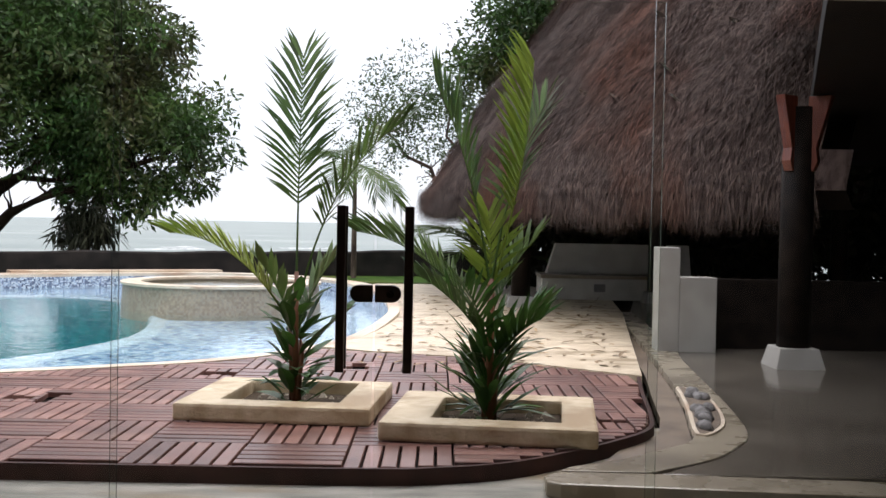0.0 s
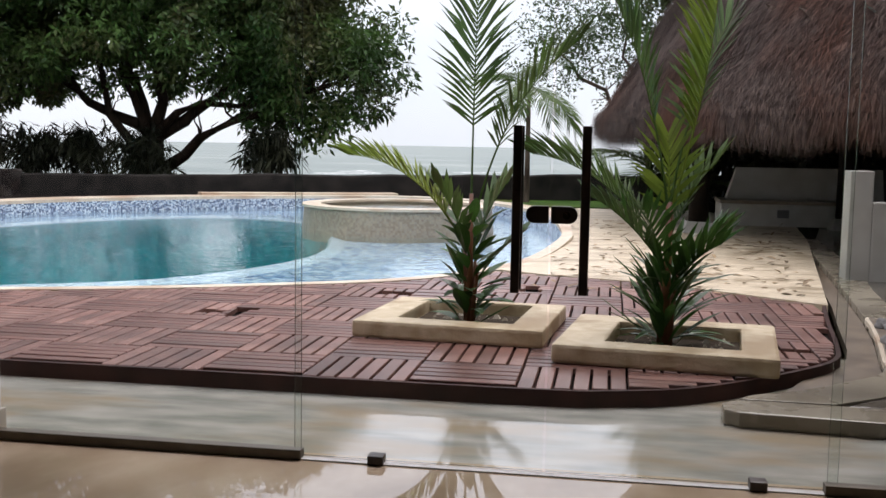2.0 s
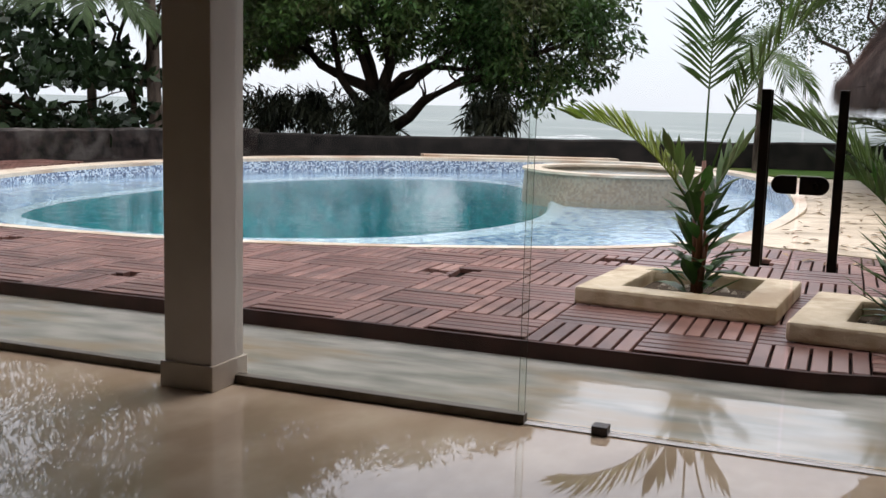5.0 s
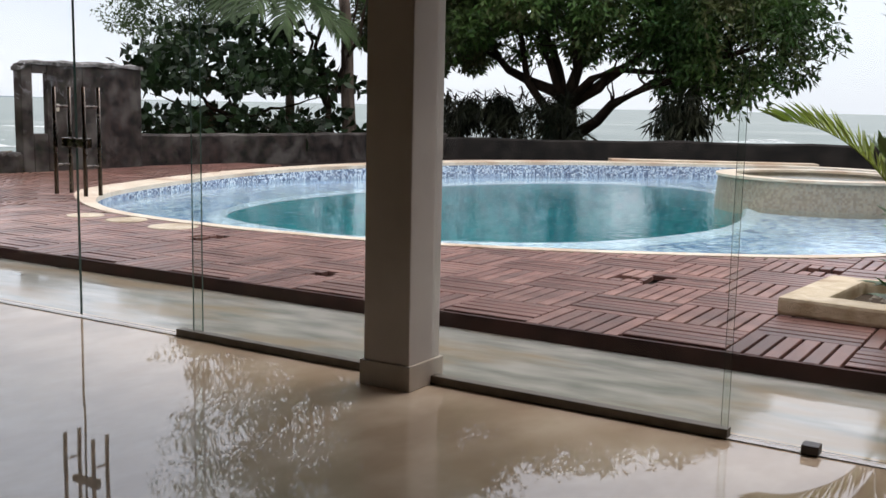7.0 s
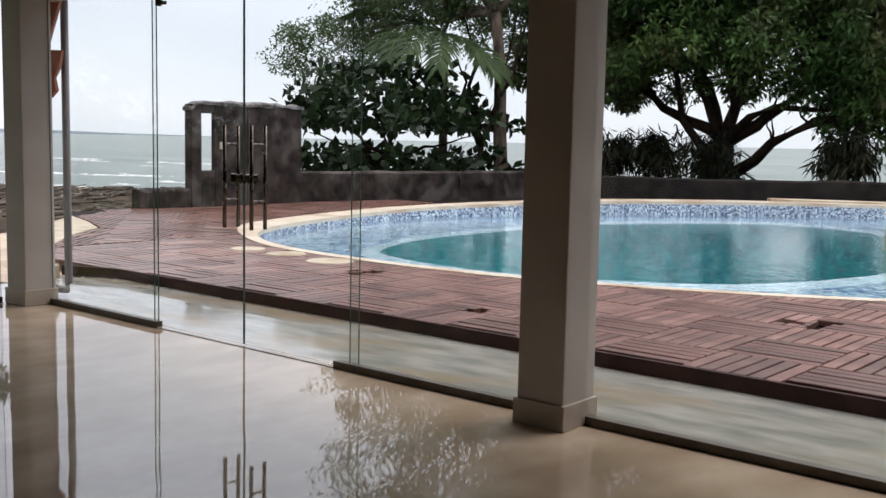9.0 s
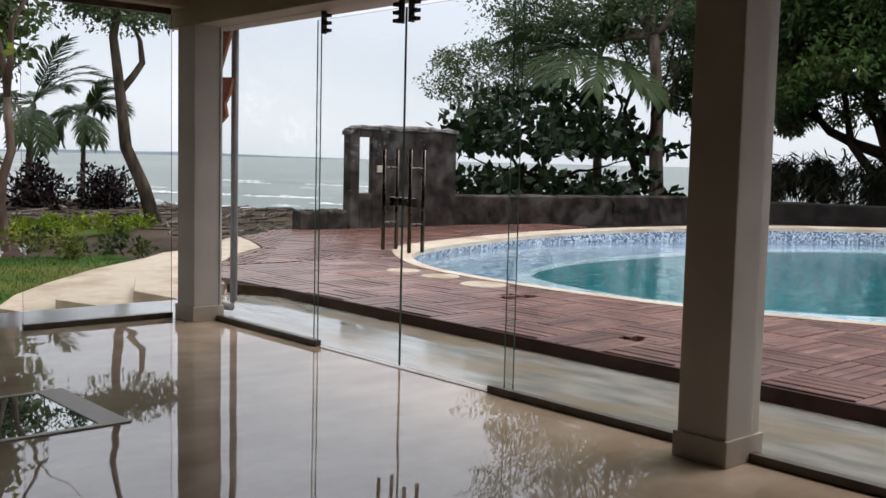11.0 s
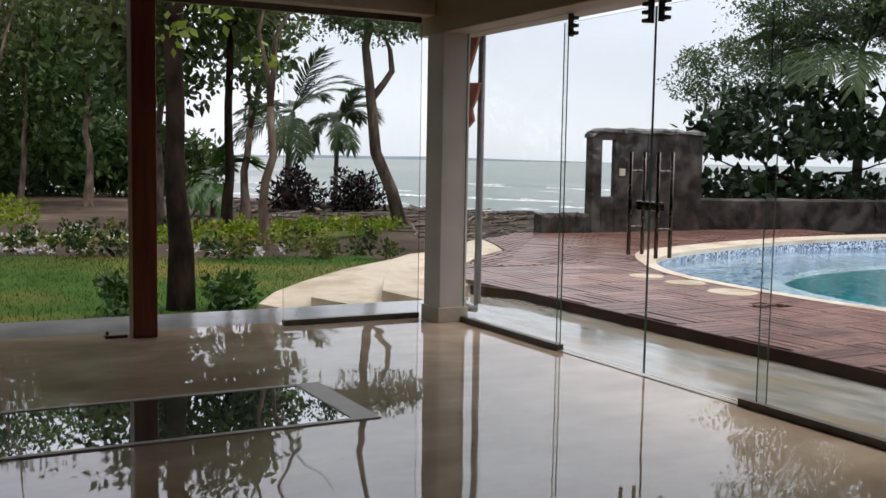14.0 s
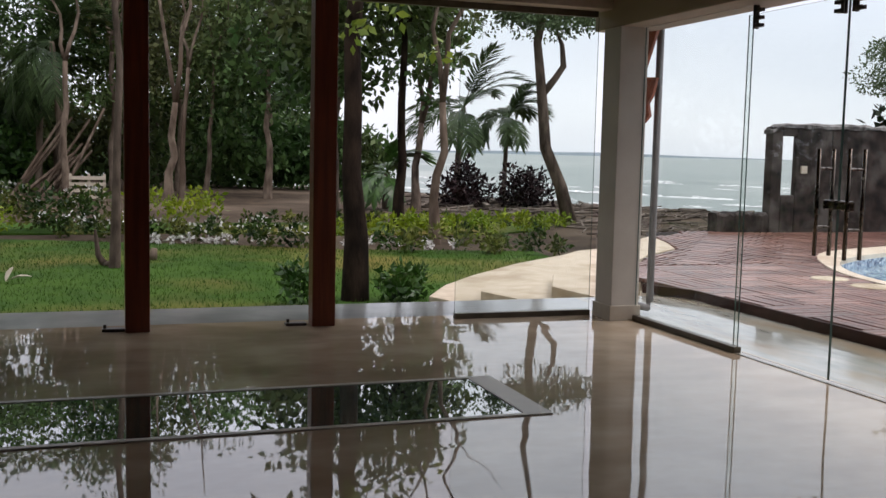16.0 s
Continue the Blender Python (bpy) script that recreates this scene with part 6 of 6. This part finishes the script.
slim_tree("tall leafy tree over the lawn", (-13.6, -4.5), (-13.6, -4.4, 4.5), [(-15.0, -3.0, 8.5), (-12.4, -5.0, 8.5)], 0.16, M_BARKDARK, 111,
          clump_shell((-13.6, -4.2, 8.4), (4.2, 4.6, 2.0), 120, 0.8, 0.7, 111, -1, 0.2), M_FOREST, 34, 0.34)
slim_tree("slender brown tree on the lawn", (-15.9, 0.12), (-15.9, 0.2, 4.0), [(-16.4, -0.4, 7.0), (-15.4, 0.8, 7.0)], 0.062, M_BARK, 102,
          clump_shell((-16.0, 0.0, 8.2), (4.2, 4.4, 2.0), 130, 0.8, 0.7, 102, -1, 0.2), M_FOREST, 60, 0.32)
slim_tree("pale forked tree at the wood's edge", (-31.5, 1.9), (-31.4, 2.1, 2.6), [(-31.2, 2.9, 9.0), (-31.8, 1.6, 9.0)], 0.13, M_BARKPALE, 103)
slim_tree("pale slim tree at the wood's edge", (-36.2, -1.0), (-36.2, -1.0, 4.0), [(-36.6, -1.6, 7.5), (-35.8, -0.2, 7.5)], 0.12, M_BARKPALE, 104)
slim_tree("slim tree at the wood's edge", (-36.7, 2.7), (-36.6, 2.9, 4.0), [(-36.8, 2.4, 8), (-36.2, 3.6, 8)], 0.10, M_BARKPALE, 105)
slim_tree("slim tree at the wood's edge", (-38.0, 3.6), (-37.8, 3.9, 4.0), [(-38.0, 3.4, 8), (-37.4, 4.8, 8)], 0.09, M_BARKPALE, 106)
slim_tree("dark straight tree in the garden", (-23.7, 6.6), (-23.7, 6.7, 4.0), [(-24.2, 6.0, 7.5), (-23.0, 7.4, 7.5)], 0.12, M_BARKDARK, 107,
          clump_shell((-23.7, 6.5, 4.9), (1.9, 1.9, 2.1), 80, 0.5, 0.8, 107, -1, 0.3), M_FOREST, 30, 0.26)
slim_tree("pale slim tree in the garden", (-19.4, 6.1), (-19.4, 6.2, 2.3), [(-19.8, 5.7, 7.0), (-19.0, 6.8, 7.0)], 0.105, M_BARKPALE, 108,
          clump_shell((-19.6, 4.2, 8.2), (4.2, 4.4, 2.2), 150, 0.75, 0.7, 108, -1, 0.2), M_FOREST, 62, 0.30)
slim_tree("slim dark tree in the garden", (-24.2, 5.2), (-24.2, 5.2, 4.0), [(-24.6, 4.6, 7.5), (-23.8, 5.8, 7.5)], 0.10, M_BARK, 109,
          clump_shell((-24.4, 4.8, 4.2), (1.7, 1.6, 2.4), 84, 0.5, 0.8, 109, -1, 0.3), M_FOREST, 30, 0.28)
slim_tree("thin curved tree near the beach", (-30.0, 9.0), (-30.2, 9.2, 2.2), [(-30.0, 9.0, 6.5), (-29.6, 9.8, 7)], 0.14, M_BARK, 110,
          clump_shell((-30.0, 9.0, 5.0), (1.8, 1.6, 2.4), 60, 0.55, 0.8, 110, -1, 0.3), M_FOREST, 28, 0.28)
# leaning tree before the sea
t = thing("leaning_tree", "leaning bare-trunked tree with a thin high crown before the sea", "tree")
gg = Geo()
LB = Vector((-24.5, 11.5, -0.5))


gg.tube([(-24.5, 11.53, -0.63), (-24.5, 11.17, 0.54), (-24.5, 10.71, 1.51), (-24.5, 10.61, 2.46), (-24.5, 10.50, 3.38), (-24.5, 10.40, 4.14), (-24.5, 10.55, 4.9), (-24.5, 10.35, 6.2), (-24.5, 10.6, 7.6), (-24.4, 10.5, 8.8)], [0.21, 0.165, 0.15, 0.135, 0.12, 0.105, 0.095, 0.08, 0.06, 0.03], 10)
gg.tube([(-24.5, 10.61, 2.89), (-24.5, 10.91, 3.25), (-24.5, 11.14, 3.58), (-24.5, 11.08, 4.11), (-24.5, 10.93, 4.41)], [0.10, 0.085, 0.08, 0.06, 0.03], 8)
part("trunk", gg, M_BARK, t, smooth=True)
cl = clump_shell((LB.x, 10.55, 4.75), (1.6, 2.3, 0.45), 70, 0.4, 0.5, 120, -1, 0.2)
cl += clump_shell((LB.x, 10.6, 9.0), (1.5, 1.9, 0.9), 70, 0.45, 0.7, 121, -1, 0.2)
part("crown", leaf_cloud(cl, 50, 0.13, 2.0, 0.1, 120), M_WISP, t)
palm("coconut_palm", "coconut palm with long drooping fronds near the beach", (-34.0, 11.71, -0.6), 3.5, 19, 2.4, 131, lean=(0, 0.2), r0=0.12, leaf_len=0.5, width=0.055, nleaf=38, spread=(-0.5, 1.25), droop=1.0, group="beach palms")
palm("coconut_palm", "short coconut palm with drooping fronds near the beach", (-36.0, 14.30, -0.7), 3.35, 17, 1.75, 132, lean=(0, 0.1), r0=0.09, leaf_len=0.45, width=0.055, nleaf=36, spread=(-0.1, 1.3), droop=1.9, group="beach palms")
palm("banana_plant", "broad-leaved plant beside the beach palms", (-30.5, 8.2, -0.5), 1.2, 12, 1.5, 133, mat=M_LEAFG, r0=0.1, leaf_len=0.4, width=0.12, nleaf=16)
# palms and a bright bush at the wood's edge
palm("coconut_palm", "leafy palm with a pale trunk at the wood's edge", (-37.45, -1.15, -0.5), 5.2, 20, 2.3, 135, bark=M_BARKPALE, lean=(0, -0.3), r0=0.13, leaf_len=0.6, width=0.05, spread=(-0.7, 1.4), droop=1.3, group="palms of the wood")
palm("coconut_palm", "shorter palm with a pale trunk at the wood's edge", (-40.5, -2.05, -0.5), 4.4, 18, 2.0, 136, bark=M_BARKPALE, lean=(0, 0.2), r0=0.12, leaf_len=0.6, width=0.05, spread=(-0.7, 1.4), droop=1.3, group="palms of the wood")
t = thing("bright_bush", "light green leafy bush below the trees", "bush")
part("leaves", leaf_cloud(clump_shell((-41.5, -3.4, 1.3), (1.2, 1.5, 1.7), 80, 0.5, 0.8, 137), 34, 0.32, 1.9, 0.2, 137), M_LEAFG, t)
# the wood behind the garden
# The last four trees are unseen, added to block sky mirrored in the glass.
for k, (x, y, h, rad) in enumerate(((-44, -10, 11, 4.5), (-42, -5.5, 12, 4.2), (-45, -1.5, 12, 4.6), (-43, 3.0, 11, 4.0), (-46, 7.0, 10, 4.2), (-38, -8.5, 10, 3.4), (-40, 0.5, 11.5, 3.2), (-37.5, 5.6, 8.5, 2.6), (-50, 2.5, 9, 4.5), (-50, -7, 9, 4.5), (-24, -12, 8, 3.6), (-30, -17, 9, 4), (-21, -19, 9, 4), (-36, -15, 10, 4))):
    cl = clump_shell((x, y, h * 0.58), (rad, rad, h * 0.44), 130, 0.85, 0.8, 140 + k, -0.8, 0.45)
    tree("forest_tree", "tall dense dark-green tree of the wood", M_BARKPALE, M_FOREST, (x + 1, y, -0.6), (x + 1, y, h * 0.4),
         [(x - 1, y - 1, h * 0.8), (x + 1.5, y + 1, h * 0.85), (x, y + 0.5, h)], 0.13, cl, 62, 0.25, 140 + k, 1.9, 0.3, group="trees of the wood")
for k, (x, y, rad, h) in enumerate(((-47, -12, 5, 2.2), (-46, -4, 5, 2.4), (-46, 4, 5, 2.2), (-47, 10, 3.5, 1.8), (-40, -12, 3, 1.6))):
    cl = clump_shell((x, y, h * 0.6), (rad * 0.5, rad, h), 110, 0.7, 0.8, 160 + k)
    t = thing("undergrowth", "dark undergrowth below the trees of the wood", "undergrowth", "undergrowth of the wood")
    part("leaves", leaf_cloud(cl, 34, 0.4, 1.9, 0.2, 160 + k), M_FOREST, t)
cl = []
r = random.Random(177)
for _ in range(420):
    cl.append((-57 + r.uniform(-3, 3), r.uniform(-26, 11), r.uniform(-0.5, 3.6), 1.2, 0.9))
t = thing("far_wood", "dense dark wood far behind the garden", "wood", kind="stuff")
tagged(part("leaves", leaf_cloud(cl, 70, 0.45, 1.8, 0.2, 177), M_FOREST, t), kind="stuff")
# Leaf mass outside the view, added to keep sky out of pane reflections.
cl = [(r.uniform(-30, -14), r.uniform(-17, -8), r.uniform(-0.2, 7.5), 1.0, 0.9) for _ in range(330)]
t = thing("unseen_thicket", "unseen dense thicket added to darken the reflections in the glass", "wood", kind="stuff")
tagged(part("leaves", leaf_cloud(cl, 50, 0.36, 1.8, 0.2, 178), M_FOREST, t), kind="stuff")
# stacked poles and crate at the wood's edge
t = thing("pole_stack", "leaning pile of grey poles at the wood's edge", "poles")
r = random.Random(180)
for i in range(11):
    gg = Geo()
    y0 = -1.2 + r.uniform(-0.8, 1.2)
    gg.tube([(-37.0 + r.uniform(-0.4, 0.4), y0 - 0.8, -0.45), (-37.2, y0 + r.uniform(0.4, 1.2), r.uniform(0.8, 2.6))], [0.06, 0.04], 6)
    part("pole", gg, M_BARKPALE, t)
t = thing("wooden_crate", "pale slatted wooden crate at the wood's edge", "crate")
for i in range(4):
    gg = Geo()
    gg.box(-35.0, -34.95, -0.9, 0.2, -0.38 + 0.2 * i, -0.27 + 0.2 * i)
    part("slat", gg, M_CARD, t)
for y in (-0.9, -0.35, 0.12):
    gg = Geo()
    gg.box(-35.06, -35.0, y, y + 0.08, -0.45, 0.4)
    part("upright", gg, M_CARD, t)

# driftwood on the beach
gg = Geo()
r = random.Random(190)
for _ in range(9000):
    s, d = r.uniform(-45, 40), -r.uniform(0.3, 37)
    x, y = -52 + 0.866 * s - 0.5 * d, 31 + 0.5 * s + 0.866 * d
    if x > -16.3 or y < 9.0 or (x > -26 and y < 10.5 - 0.1 * x - 2.4):
        continue
    a, ln, q = r.uniform(0, 3.14), r.uniform(0.2, 1.7), r.uniform(0.015, 0.05) * (1 + 0.7 * (r.random() < 0.12))
    z = ground_z(x, y) + q
    gg.tube([(x, y, z), (x + ln * math.cos(a), y + ln * math.sin(a), z + r.uniform(-0.02, 0.10))], [q, q * 0.5], 5)
solo("driftwood", gg, M_DRIFT, "driftwood and branches strewn over the beach", "driftwood", kind="stuff")

# odds and ends on the lawn
gg = Geo()
gg.tube([(-16.25, 0.0, -0.42), (-16.3, -0.10, -0.25), (-16.28, -0.14, 0.12)], [0.06, 0.045, 0.02], 8)
gg.tube([(-16.25, 0.0, -0.40), (-16.05, 0.06, -0.36), (-15.9, 0.12, -0.32)], [0.05, 0.05, 0.06], 8)
solo("tree_stump", gg, M_BARK, "small broken stump beside the lawn tree", "stump", smooth=True)
gg = Geo()
gg.tube([(-16.9, 0.70, -0.42), (-16.9, 0.72, -0.22)], [0.07, 0.05], 8)
solo("tree_stump", gg, M_BARKPALE, "short cut stump on the lawn", "stump", smooth=True)
gg = Geo()
blade(gg, (-14.35, -1.2, -0.38), (0.1, 0.8, 0.45), 0.36, 0.16, 0.3)
blade(gg, (-14.35, -1.2, -0.38), (-0.2, 0.3, 0.8), 0.26, 0.12, 0.2)
solo("dry_leaf", gg, M_CARD, "large pale dry leaf lying on the lawn", "leaf")
# grass blades near the walk, leaves on terrace and lawn
gg = Geo()
r = np.random.RandomState(200)
pts = [(x, y) for x, y in zip(r.uniform(-20.0, -9.5, 29000), r.uniform(-5, 7, 26000)) if inside(lawn, x, y)]
P = np.array(pts)
n = len(P)
ang, ln = r.uniform(0, 6.283, n), r.uniform(0.025, 0.06, n)
bx, by = np.cos(ang) * 0.006, np.sin(ang) * 0.006
tx, ty = r.uniform(-0.03, 0.03, n), r.uniform(-0.03, 0.03, n)
V = np.stack([np.stack([P[:, 0] - bx, P[:, 1] - by, np.full(n, -0.402)], 1), np.stack([P[:, 0] + bx, P[:, 1] + by, np.full(n, -0.402)], 1), np.stack([P[:, 0] + tx, P[:, 1] + ty, -0.40 + ln], 1)], 1)
gg.v = V.reshape(-1, 3).tolist()
gg.f = [(3 * i, 3 * i + 1, 3 * i + 2) for i in range(n)]
solo("grass", gg, M_BLADE, "short green grass blades of the lawn", "grass", kind="stuff")
gg = Geo()
r = random.Random(210)
M_LITTER = nmat("dry_leaves", (0.20, 0.135, 0.075), (0.36, 0.26, 0.155), 4, 0.8, rnd=0.5, island=True)
for _ in range(360):
    x, y = r.uniform(-1.0, 2.6), r.uniform(9.3, 18.5)
    if inside(offset_loop(POOL, 0.3), x, y) or x > 1.4 + 0.16 * (y - 8.8):
        continue
    blade(gg, (x, y, 0.094), (r.uniform(-1, 1), r.uniform(-1, 1), 0.12), r.uniform(0.06, 0.16), 0.05, 0.1)
solo("leaf_litter", gg, M_LITTER, "brown leaves fallen on the stone terrace", "leaf litter", kind="stuff")
